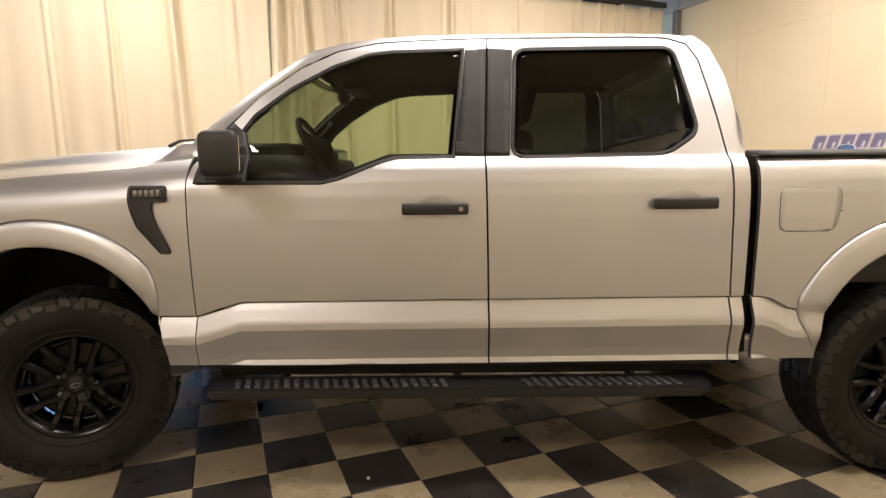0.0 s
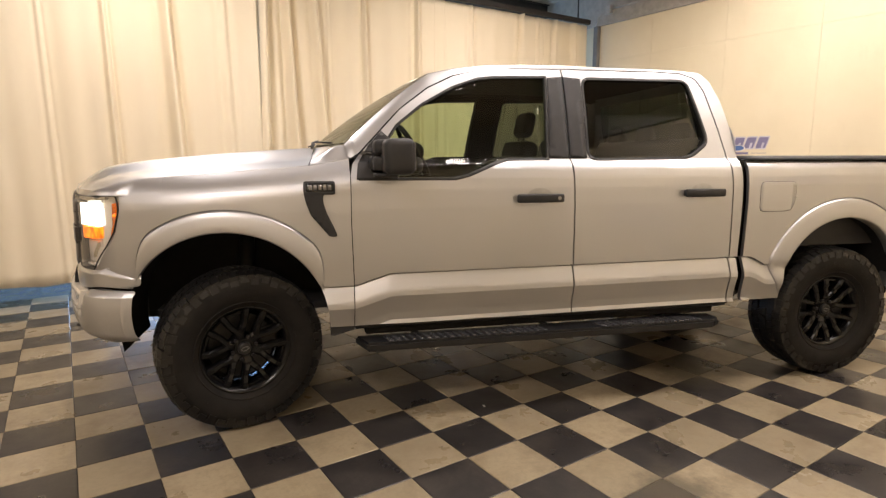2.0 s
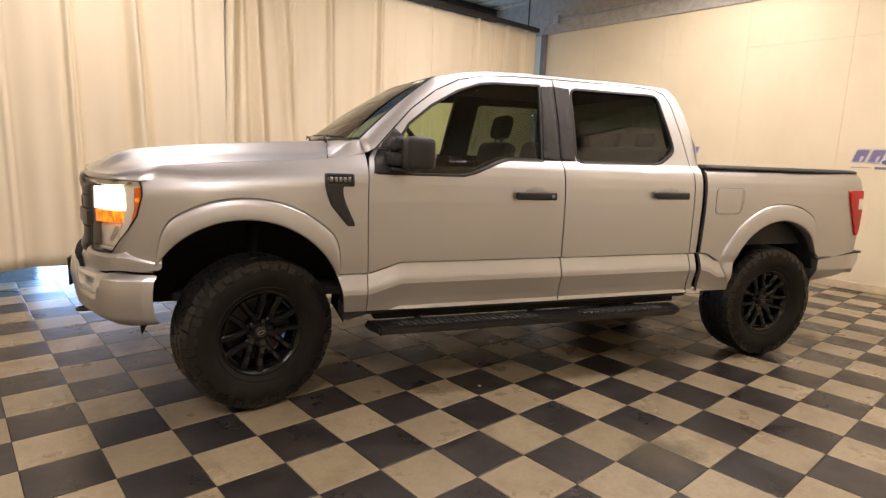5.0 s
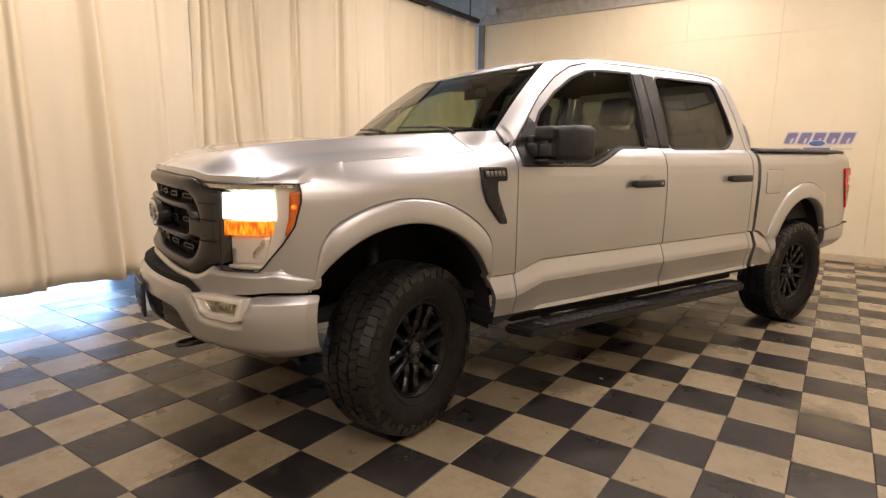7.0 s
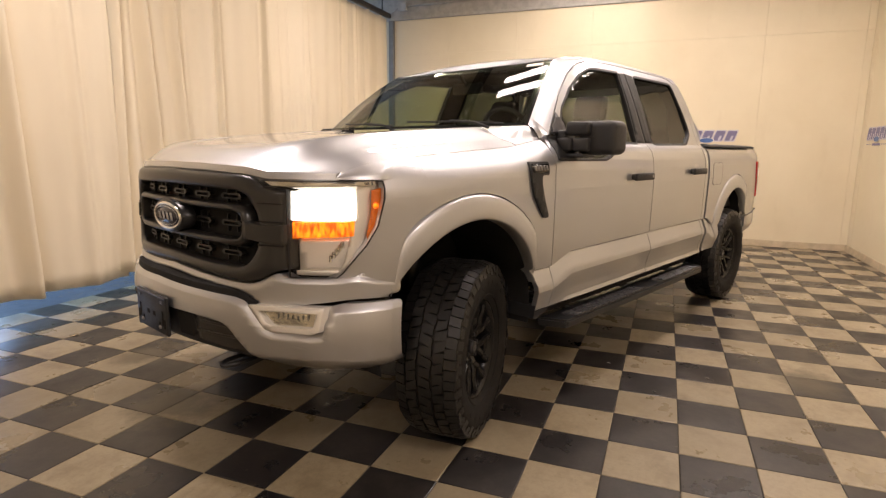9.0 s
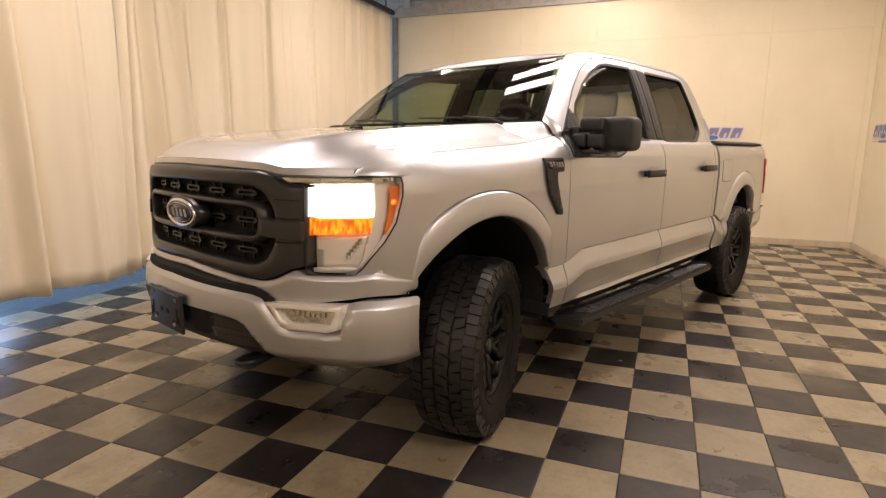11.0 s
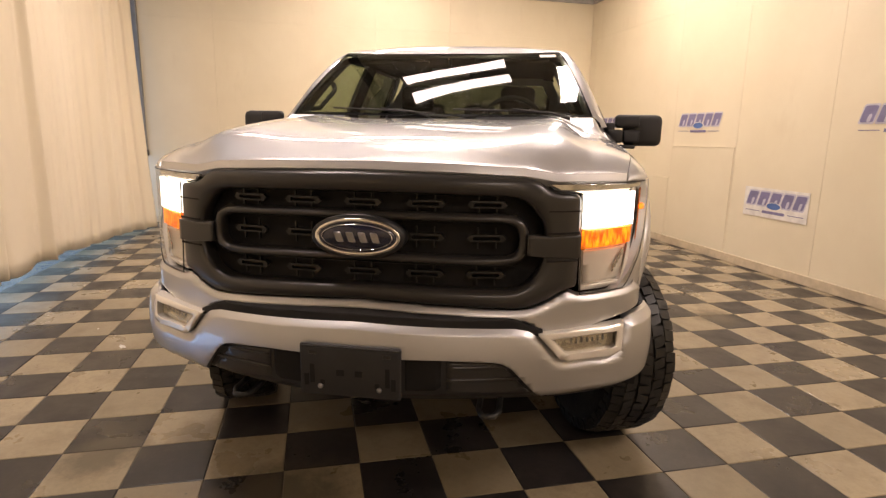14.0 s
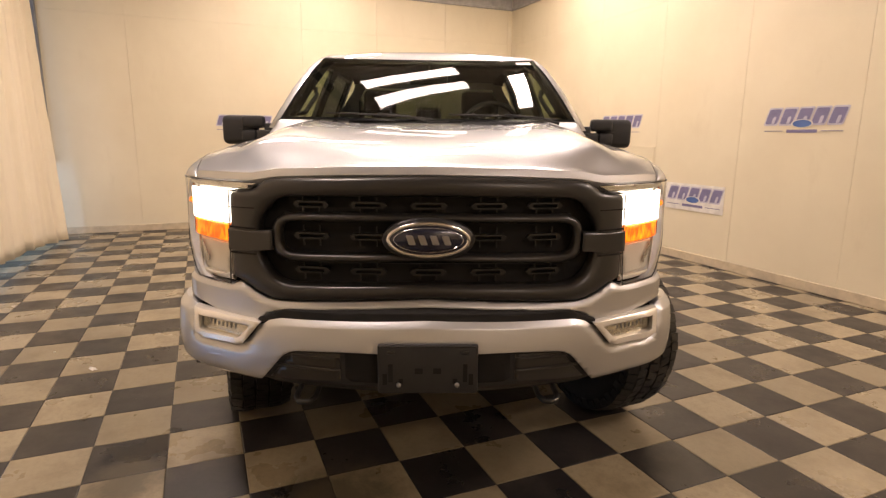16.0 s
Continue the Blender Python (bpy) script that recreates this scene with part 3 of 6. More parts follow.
# ---- dealer signs, drawn as plain shapes ----
def sign(m, wide, board, label):
    """Five slanted blocks with an oval below their middle, and a bar between two thin rules."""
    ob = empty("wall_sign", m, label, "wall sign", "wall signs")
    k = wide / 0.84
    off = 0.0
    if board:
        part("board", box_bm((-0.5 * wide - 0.035, -0.165 * k, 0.0), (0.5 * wide + 0.035, 0.165 * k, 0.006), 0.001), WHITE, ob, "white vinyl board", smooth=False)
        off = 0.006
    lean = 0.03 * k

    step = wide / 5.0

    def block(c, w, y0, y1, z0, z1):
        """A slanted block with rounded corners."""
        o = rounded([(c - w, y0), (c + w, y0), (c + w, y1), (c - w, y1)], 0.02 * k, 3)
        bm = bmesh.new()
        lo = [bm.verts.new((x + lean * y / (0.1 * k), y, z0)) for x, y in o]
        hi = [bm.verts.new((x + lean * y / (0.1 * k), y, z1)) for x, y in o]
        bm.faces.new(hi)
        for q in range(len(o)):
            bm.faces.new((lo[q - 1], lo[q], hi[q], hi[q - 1]))
        return bm

    for i in range(5):
        c = (i - 2) * step
        low = 0.0 if i != 2 else 0.02 * k
        part("outline_block", block(c, 0.47 * step, -0.046 * k + low, 0.136 * k, off, off + 0.002), SIGN_PALE, ob, smooth=False)
        part("letter_block", block(c, 0.39 * step, -0.030 * k + low, 0.120 * k, off + 0.002, off + 0.004), SIGN_BLUE, ob, smooth=False)
        part("notch_bar", block(c + 0.02 * k, 0.10 * step, -0.028 * k + low, 0.045 * k, off + 0.004, off + 0.0055), SIGN_PALE, ob, smooth=False)
    for r, z, mt, nm in ((1.0, 0.005, WHITE, "oval_rim"), (0.86, 0.0065, SIGN_OVAL, "oval")):
        bm = bmesh.new()
        vs = [bm.verts.new((0.115 * k * r * math.cos(t), -0.028 * k + 0.042 * k * r * math.sin(t), off + z)) for t in [2 * math.pi * q / 28 for q in range(28)]]
        f = bm.faces.new(vs)
        e = bmesh.ops.extrude_face_region(bm, geom=[f])
        for v in [g for g in e["geom"] if isinstance(g, bmesh.types.BMVert)]:
            v.co.z -= 0.002
        part(nm, bm, mt, ob, smooth=False)
    for s in (-1, 1):
        a, b = sorted((s * 0.20 * wide + s * 0.03, s * 0.49 * wide))
        part("rule", box_bm((a, -0.105 * k, off), (b, -0.098 * k, off + 0.002)), SIGN_BLUE, ob, smooth=False)
    part("text_bar", box_bm((-0.19 * wide, -0.118 * k, off), (0.19 * wide, -0.087 * k, off + 0.002)), SIGN_BLUE, ob, smooth=False)
    return ob


ON_RIGHT = Matrix(((-1, 0, 0, 0), (0, 0, 1, 0), (0, 1, 0, 0), (0, 0, 0, 1)))
ON_FAR = Matrix(((0, 0, -1, 0), (-1, 0, 0, 0), (0, 1, 0, 0), (0, 0, 0, 1)))
for x in (0.945, 3.55, 5.98):
    sign(Matrix.Translation((x, RIGHT_Y + 0.003, 1.615)) @ ON_RIGHT, 0.80, False, "violet-blue dealer lettering applied to the cream long wall")
sign(Matrix.Translation((2.17, RIGHT_Y + 0.003, 0.755)) @ ON_RIGHT, 0.80, True, "white board with violet-blue dealer sign hung low on the wall")
for y in (-0.38, 2.33):
    sign(Matrix.Translation((FAR_X - 0.003, y, 1.60)) @ ON_FAR, 0.80, False, "violet-blue dealer lettering applied to the cream end wall")

# ---- the pickup truck ----
# its own frame: x forward from the front axle, y to its left, z up from the floor
TRUCK = Matrix.Translation((-0.117, 1.902, 0)) @ Matrix.Rotation(radians(158.65), 4, "Z")
truck = empty("pickup_truck", TRUCK, "lifted silver crew-cab pickup truck with black wheels, headlights on", "pickup truck")
REAR_AXLE = -3.755
FA, RA = (0.058, 0.55, 0.525), (-3.79, 0.60, 0.462)
BELT = 1.445

SECTION = [(0.46, 1.00), (0.505, 1.025), (0.535, 1.050), (0.558, 1.042), (0.60, 1.047), (0.66, 1.062), (0.70, 1.0735), (0.73, 1.0715), (0.79, 1.050), (0.8165, 1.039), (0.8185, 1.024), (0.8235, 1.026), (0.827, 1.054), (0.90, 1.057),
           (1.05, 1.062), (1.18, 1.064), (1.28, 1.060), (1.34, 1.052), (1.39, 1.036), (1.42, 1.015), (1.445, 0.985), (1.55, 0.945), (1.70, 0.888), (1.85, 0.822), (1.93, 0.785), (1.98, 0.752), (2.02, 0.70)]


def crease(x):
    return interp(x, [(-3.21, 0.770), (-3.10, 0.828), (-2.9, 0.830), (-0.80, 0.822), (-0.61, 0.762)])


def ring(x, z, c):
    """How far a point lies outside a wheel opening."""
    if z < c[1]:
        return abs(x - c[0]) - c[2]
    return math.hypot(x - c[0], z - c[1]) - c[2]


def nose_x(y):
    return 0.966 - 0.15 * y * y - 0.2 * y ** 4


def hood_z(x, y):
    """The height of the bonnet: a raised dome between two lower shoulders, with a sunken middle towards the windscreen."""
    a = abs(y)
    z = curve(x, [(-0.6, 1.515), (-0.42, 1.506), (-0.1, 1.486), (0.2, 1.464), (0.45, 1.440), (0.65, 1.415), (0.8, 1.390), (0.88, 1.372), (1.02, 1.335)])
    k = smooth01((1.0 - x) / 0.30)
    flank = 0.62 + 0.05 * smooth01((0.6 - x) / 0.9)
    z += 0.008 * k * math.exp(-(((a - flank + 0.06) / 0.13) ** 2))
    z -= (0.012 + 0.026 * k) * smooth01((x + 0.75) / 0.5) * smooth01((a - flank) / 0.17)
    z -= 0.058 * (max(0.0, a - 0.62) / 0.325) ** 2 + 0.03 * a * a * (1 - k)
    z -= 0.007 * smooth01((flank - 0.015 - a) / 0.10) * smooth01((0.30 - 0.25 * (a / 0.5) ** 2 - x) / 0.15)
    return z


def edge_y(x):
    """Where the bonnet ends and the fender begins."""
    return curve(x, [(0.10, 0.945), (0.35, 0.940), (0.55, 0.924), (0.65, 0.904), (0.72, 0.886)])


def edge_z(x):
    return hood_z(x, edge_y(x))


def front_taper(x):
    """How far the side draws in towards the nose."""
    return 0.100 * (max(0.0, x - 0.05) / 0.6) ** 2 + 2.5 * max(0.0, x - 0.58) ** 2


def level(x, z):
    """Height measured so that the crease runs level along the body."""
    return z + (0.824 - crease(x)) * (1.0 if z < 0.95 else max(0.0, (1.2 - z) / 0.25))


def unlevel(x, w):
    d = 0.824 - crease(x)
    if w - d < 0.95:
        return w - d
    return w if w > 1.2 else (w - d * 4.8) / (1 - d * 4)


def side_y(x, z):
    """Half width of the body."""
    zz = level(x, z)
    y = interp(zz, SECTION)
    if x > -0.9:
        # the shoulder rolls over to the bonnet
        k = smooth01((x + 0.9) / 0.3)
        top = edge_z(min(x, 0.8))
        t = max(0.0, min(1.0, (z - (top - 0.16)) / 0.16))
        low = interp(min(zz, 1.25), SECTION)
        yf = low + (edge_y(x) + front_taper(x) + 0.003 - low) * t ** 2.2
        if z < top + 0.02:
            y = y * (1 - k) + yf * k
    y -= front_taper(x)
    if x < -4.2:
        y -= 0.05 * ((-4.2 - x) / 0.5) ** 2
    return y


def bez(t, a, b, c):
    return tuple(a[k] * (1 - t) ** 2 + b[k] * 2 * t * (1 - t) + c[k] * t * t for k in (0, 1))


BUMPER_EDGE = [(0, 0.812), (0.530, 0.790), (0.575, 0.778), (0.612, 0.752), (0.672, 0.676), (0.700, 0.660), (0.862, 0.664), (0.890, 0.682), (0.910, 0.772), (0.95, 0.785), (1.18, 0.783)]
NOSE_EDGE = [(0, 0.858), (0.535, 0.833), (0.580, 0.838), (0.645, 0.866), (0.695, 0.893), (0.735, 0.875), (0.90, 0.878), (1.0, 0.89), (1.15, 0.86)]


def front_map(off=0.0, bumper=False, edge=None, roll=0.0, deep=0.05):
    """Lays (s, z) on the nose: s runs across the front and round the corner on to the side. Near the line edge the surface rolls back."""
    def fn(s, z):
        a, sg = abs(s), (1 if s >= 0 else -1)
        back = roll * (1 - min(1.0, max(0.0, interp(a, edge) - z) / deep)) ** 1.2 if edge else 0.0
        if bumper:
            x, y = (1.07 - 0.36 * a * a, a) if a <= 0.88 else bez(min(1, (a - 0.88) / 0.30), (0.791, 0.88), (0.715, 1.005), (0.548, 1.035))
            bul = 0.024 * math.sin(math.pi * max(0, min(1, (z - 0.49) / 0.33)))
            under = -0.10 * smooth01((0.56 - z) / 0.10)
            k = bul + off - back
            x += k + under
            y += (0.6 * k if a > 0.8 else 0) + (0.3 * under if a > 0.9 else 0)
        else:
            x, y = (nose_x(a), a) if a <= 0.90 else bez(min(1, (a - 0.90) / 0.25), (0.7133, 0.90), (0.655, 0.972), (0.52, 0.992))
            lean = 0.03 * (1.28 - z)
            if edge:
                off_here = off * (1 - 0.55 * smooth01((a - 0.9) / 0.2))
            else:
                off_here = off
            x += off_here - back + lean * (1 - smooth01((a - 0.8) / 0.3))
            y += (off_here - back) * smooth01((a - 0.85) / 0.25)
        return Vector((x, sg * y, z))
    return fn


Z_CUTS = [0.46, 0.505, 0.520, 0.535, 0.546, 0.558, 0.60, 0.63, 0.66, 0.685, 0.70, 0.715, 0.73, 0.76, 0.79, 0.8165, 0.8185, 0.8235, 0.827, 0.86, 0.90, 0.95, 1.0, 1.05, 1.1, 1.14, 1.18, 1.22, 1.25, 1.28, 1.31, 1.33, 1.35, 1.37, 1.39, 1.405, 1.42, 1.433, 1.445, 1.47, 1.50,
          1.55, 1.60, 1.65, 1.70, 1.75, 1.80, 1.85, 1.89, 1.93, 1.955, 1.98, 2.0]
CRISP = (0.535, 0.558, 0.70, 0.8165, 0.8185, 0.8235, 0.827)


def side_panel(name, outline, s, mat, parent, label="", fy=side_y, step=(0.05, Z_CUTS), depth=0.025, out=0.0, bm=None):
    loops = outline if isinstance(outline[0][0], (tuple, list)) else [outline]
    own = [[(x, level(x, z)) for x, z in dense(lp)] for lp in loops]

    def fm(x, w):
        z = unlevel(x, w)
        return Vector((x, s * (fy(x, z) + out), z))

    bm = panel(own, fm, (step[0] if isinstance(step, tuple) else step, Z_CUTS), Vector((0, -s * depth, 0)), flip=(s > 0), bm=bm, sharp=CRISP)
    return part(name, bm, mat, parent, label) if name else bm


def lip_fade(a, ends):
    return smooth01((a - ends[0]) / 30) * smooth01((ends[1] - a) / 30)


def opening(c, ends, wide, n):
    """The edge of the body round a wheel: it stands back by the width of the lip, which runs out at both ends."""
    out = []
    for i in range(n + 1):
        a = ends[0] + (ends[1] - ends[0]) * i / n
        r = c[2] + (wide + 0.001) * lip_fade(a, ends)
        out.append((c[0] + r * math.cos(radians(a)), c[1] + r * math.sin(radians(a))))
    return out


FRONT_ENDS, REAR_ENDS, FRONT_LIP, REAR_LIP = (27, 164), (-7, 153), 0.118, 0.130


def arch_lip(parent, c, s, ends, wide):
    """The flared lip round a wheel opening, with a small groove where it meets the body."""
    levels = [(0.0, -0.05), (0.0, 0.019), (0.03, 0.0235), (0.08, 0.025), (0.35, 0.0225), (0.65, 0.018), (0.88, 0.0115), (0.94, 0.006), (0.975, -0.008), (1.0, -0.012), (1.06, -0.022)]

    def fn(a, k):
        r, h = levels[int(k)]
        t = lip_fade(a, ends)
        if h > -0.04:
            h = 0.001 + (h - 0.001) * t if h > 0 else h * t
        rr = c[2] + r * wide * max(t, 0.02)
        x, z = c[0] + rr * math.cos(radians(a)), c[1] + rr * math.sin(radians(a))
        return Vector((x, s * (side_y(x, z) + h), z))

    bm = loft(fn, [ends[0] + (ends[1] - ends[0]) * i / 56 for i in range(57)], list(range(len(levels))), flip=(s < 0))
    part("wheel_arch_lip", bm, PAINT, parent)


# panel outlines on the side (x, z)
def fender_outline():
    top = [(x, edge_z(x) - 0.003) for x in [-0.594 + 0.944 * i / 20 for i in range(21)]] + [(0.35, 1.268)]
    front = [(0.553, 1.268), (0.554, 1.195), (0.583, 1.085), (0.626, 1.012), (0.703, 0.905), (0.72, 0.885), (0.76, 0.86), (0.74, 0.795), (0.575, 0.790)]
    wheel = opening(FA, FRONT_ENDS, FRONT_LIP, 40)
    wheel += [(FA[0] + FA[2] * math.cos(radians(a)), FA[1] + FA[2] * math.sin(radians(a))) for a in (167, 170, 173, 176, 179, 181.5)]
    back = [(-0.596, 0.535), (-0.600, 0.762), (-0.593, 1.10), (-0.595, 1.36)]
    return top + front + wheel + back


FRONT_DOOR = [(-0.600, 0.535), (-0.605, 0.762), (-0.598, 1.10), (-0.600, 1.36), (-0.612, 1.42), (-0.655, 1.475), (-0.885, 1.716), (-1.06, 1.845), (-1.22, 1.922), (-1.40, 1.962), (-1.60, 1.974), (-1.893, 1.980), (-1.868, 1.446), (-1.880, 0.82), (-1.882, 0.533)]
FRONT_GLASS = [(-0.665, 1.345), (-0.87, 1.628), (-1.02, 1.745), (-1.20, 1.845), (-1.36, 1.902), (-1.46, 1.915), (-1.778, 1.925), (-1.730, 1.450), (-1.49, 1.448), (-1.42, 1.430), (-1.25, 1.362), (-1.17, 1.343)]
REAR_DOOR = [(-1.890, 0.533), (-1.888, 0.82), (-1.876, 1.446), (-1.901, 1.980), (-2.55, 1.983), (-2.72, 1.974), (-2.80, 1.945), (-2.845, 1.87), (-2.895, 1.60), (-2.918, 1.445), (-2.925, 1.10), (-2.935, 0.83), (-2.945, 0.54)]
REAR_GLASS = rounded([(-1.995, 1.446), (-2.026, 1.923), (-2.735, 1.928), (-2.805, 1.545), (-2.665, 1.455)], 0.05, 4)
CORNER = [(-2.953, 0.54), (-2.943, 0.83), (-2.933, 1.10), (-2.926, 1.445), (-2.903, 1.60), (-2.853, 1.87), (-2.808, 1.953), (-2.728, 1.981), (-2.56, 1.990), (-2.56, 1.995), (-2.85, 1.995), (-2.905, 1.93), (-2.955, 1.80), (-2.985, 1.62), (-2.995, 1.45), (-2.998, 0.83), (-2.998, 0.54)]


def keyhole(outer, hole):
    """The loops of a sheet with a hole in it."""
    return [outer, hole]


def offset_poly(poly, d):
    """Outline moved inwards by d."""
    n = len(poly)
    sgn = 1 if sum(poly[k - 1][0] * poly[k][1] - poly[k][0] * poly[k - 1][1] for k in range(n)) > 0 else -1
    out = []
    for i in range(n):
        p, a, b = Vector(poly[i]), Vector(poly[i - 1]), Vector(poly[(i + 1) % n])
        n1, n2 = Vector((-(p - a).y, (p - a).x)), Vector((-(b - p).y, (b - p).x))
        n1 = n1.normalized() if n1.length > 1e-6 else Vector((0, 0))
        n2 = n2.normalized() if n2.length > 1e-6 else n1
        m = (n1 + n2)
        m = m.normalized() / max(0.5, m.normalized().dot(n1)) if m.length > 1e-6 else n1
        q = p + m * d * sgn
        out.append((q.x, q.y))
    return out


def handle(parent, s, x0, x1, z, keyed):
    """A black pull handle over a cupped recess."""
    y = side_y((x0 + x1) / 2, z)
    bm = bmesh.new()
    add_box(bm, (x0, y + 0.022, z - 0.024), (x1, y + 0.045, z + 0.024), 0.009, 2)
    for xx in (x0 + 0.03, x1 - 0.03):
        add_box(bm, (xx - 0.02, y - 0.006, z - 0.018), (xx + 0.02, y + 0.03, z + 0.018), 0.004)
    for v in bm.verts:
        v.co.y *= s
    if s < 0:
        bmesh.ops.reverse_faces(bm, faces=bm.faces)
    h = part("door_handle", bm, BLACK, parent, "black plastic pull handle")
    if keyed:
        bm = bmesh.new()
        add_tube(bm, [(x0 + 0.032, s * (y + 0.040), z), (x0 + 0.032, s * (y + 0.0465), z)], 0.010, 16)
        part("key_lock", bm, STEEL, h)
    return h


def cup(parent, s, xc, z):
    """The recess behind a handle: a flush disc with the cup's shade put into its colour."""
    bm = panel([(xc + 0.075 * math.cos(t), z + 0.046 * math.sin(t)) for t in [2 * math.pi * k / 26 for k in range(26)]],
               lambda x, zz: Vector((x, s * (side_y(x, zz) + 0.0015), zz)), (0.03, 0.03), None, flip=(s > 0))
    part("handle_recess", bm, DARKER_SILVER, parent)


# darker copy of the body silver, which paints the shade in the handle cups
DARKER_SILVER = plain("darker_silver_paint", (0.44, 0.44, 0.45), 0.35, 0.8)


def door(front, s):
    """A door: painted skin with a window opening, black pillar trim, glass, seal and handle."""
    outer, hole = (FRONT_DOOR, FRONT_GLASS) if front else (REAR_DOOR, REAR_GLASS)
    seal = offset_poly(hole, -0.014)
    d = side_panel("front_door" if front else "rear_door", keyhole(outer, seal), s, PAINT, truck, step=(0.05, 0.025))
    tint = GLASS_FRONT if front else GLASS_REAR
    side_panel("window_seal", keyhole(seal, offset_poly(hole, 0.002)), s, BLACK, d, depth=0.03, out=0.001)
    pane = side_panel("window_pane", hole, s, tint, d, "green-tinted side glass" if front else "dark privacy glass", step=(0.08, 0.05), depth=0.004, out=-0.012)
    pane.visible_shadow = False
    if front:
        trim = [(-1.794, 1.926), (-1.8905, 1.934), (-1.8678, 1.448), (-1.744, 1.448)]
        handle(d, s, -1.795, -1.515, 1.225, True)
        cup(d, s, -1.66, 1.236)
    else:
        trim = [(-1.8985, 1.934), (-2.010, 1.926), (-1.979, 1.448), (-1.8762, 1.448)]
        handle(d, s, -2.845, -2.575, 1.240, False)
        cup(d, s, -2.71, 1.250)
    side_panel("pillar_trim", trim, s, BLACK, d, "black pillar trim", depth=0.01, out=0.004)
    return d


def mirror(d, s):
    """A towing-style door mirror: sail, arm, deep housing and glass."""
    def m(bm):
        for v in bm.verts:
            v.co.y *= s
        if s < 0:
            bmesh.ops.reverse_faces(bm, faces=bm.faces)
        return bm
    sail = [(-0.628, 1.338), (-0.640, 1.42), (-0.70, 1.52), (-0.775, 1.60), (-0.83, 1.55), (-0.85, 1.45), (-0.85, 1.338)]
    side_panel("mirror_sail", sail, s, BLACK, d, depth=0.02, out=0.006)

    def swept(bm):
        # the glass side turns in towards the driver
        for v in bm.verts:
            if v.co.x < -0.84:
                v.co.x += 0.34 * (1.325 - v.co.y)
        return m(bm)

    bm = box_bm((-0.925, 1.085, 1.368), (-0.752, 1.305, 1.548), 0.035, 3)
    add_box(bm, (-0.885, 1.030, 1.470), (-0.715, 1.170, 1.546), 0.022, 3)
    mr = part("door_mirror", swept(bm), BLACK, d, "black door mirror housing")
    bm = bmesh.new()
    add_box(bm, (-0.845, 0.985, 1.384), (-0.700, 1.075, 1.460), 0.014, 2)
    add_box(bm, (-0.842, 1.079, 1.386), (-0.712, 1.17, 1.458), 0.012, 2)
    add_box(bm, (-0.84, 0.985, 1.352), (-0.715, 1.15, 1.374), 0.008, 2)
    add_box(bm, (-0.84, 0.975, 1.36), (-0.72, 1.03, 1.50), 0.012, 2)
    part("mirror_arm", m(bm), BLACK, mr)
    part("mirror_glass", swept(box_bm((-0.927, 1.118, 1.392), (-0.9235, 1.282, 1.524), 0.0015, 1)), CHROME, mr, "mirror glass", smooth=False)
    part("turn_lens", m(box_bm((-0.770, 1.13, 1.462), (-0.7505, 1.19, 1.4685), 0.002)), GRAPHITE, mr, smooth=False)


for s in (1, -1):
    fd = door(True, s)
    mirror(fd, s)
    door(False, s)
    # fender with its wheel lip, and the piece beside the bonnet hinge
    bm = side_panel("", fender_outline(), s, PAINT, truck, step=(0.035,), depth=0.03)
    top = [(-0.594, 0.945), (-0.594, 0.892), (-0.578, 0.872), (-0.556, 0.824), (-0.536, 0.775), (-0.515, 0.715), (-0.505, 0.685), (-0.418, 0.685), (-0.404, 0.78), (-0.390, 0.90), (-0.386, 0.945)]

    def hinge(x, y):
        k = smooth01((-0.385 - x) / 0.17) * smooth01((0.947 - y) / 0.07)
        return Vector((x, s * y, hood_z(x, y) * (1 - k) + 1.521 * k))

    panel(dense(top, 0.02), hinge, (0.02, 0.02), Vector((0, 0, -0.02)), flip=(s < 0), bm=bm)
    fender = part("front_fender", bm, PAINT, truck)
    guard = [(-0.4665, 0.560), (-0.4725, 0.560), (-0.4725, 0.531), (-0.596, 0.531), (-0.596, 0.512), (-0.49, 0.484), (-0.4665, 0.488)]
    side_panel("splash_guard", guard, s, BLACK, fender, "black plastic splash guard", depth=0.20, out=-0.003, step=(0.03, 0.03))
    arch_lip(fender, FA, s, FRONT_ENDS, FRONT_LIP)
    # rear corner of the cab
    side_panel("cab_corner", CORNER, s, PAINT, truck)
    # side vent with a badge
    vent = rounded([(-0.352, 1.332), (-0.514, 1.332), (-0.514, 1.262), (-0.452, 1.262), (-0.452, 1.215), (-0.470, 1.16), (-0.518, 1.055), (-0.518, 1.040), (-0.478, 1.040), (-0.385, 1.155), (-0.362, 1.22), (-0.352, 1.27)], 0.012, 3)
    vt = side_panel("fender_vent", vent, s, BLACK, fender, "black plastic side vent", depth=0.02, out=0.013, step=(0.03, 0.03))
    side_panel("badge_plate", rounded([(-0.365, 1.322), (-0.505, 1.322), (-0.505, 1.278), (-0.365, 1.278)], 0.008, 2), s, GLOSS_BLACK, vt, depth=0.004, out=0.016)
    for k in range(5):
        a = -0.378 - k * 0.0245
        side_panel("badge_bar", [(a, 1.313), (a - 0.017, 1.313), (a - 0.019, 1.287), (a - 0.002, 1.287)], s, EMBLEM_SILVER, vt, depth=0.003, out=0.0185)


# bonnet
def shield(u, v):
    """The windscreen: u from base to header, v across."""
    hw = 0.882 - 0.176 * u
    y = v * hw
    x = (-0.575 + 0.19 * (1 - v * v)) + u * (-0.505 - 0.08 * (1 - v * v))
    z = 1.515 + 0.012 * v * v + u * (0.415 - 0.012 * (1 - v * v)) + 0.02 * math.sin(math.pi * u)
    return Vector((x, y, z))


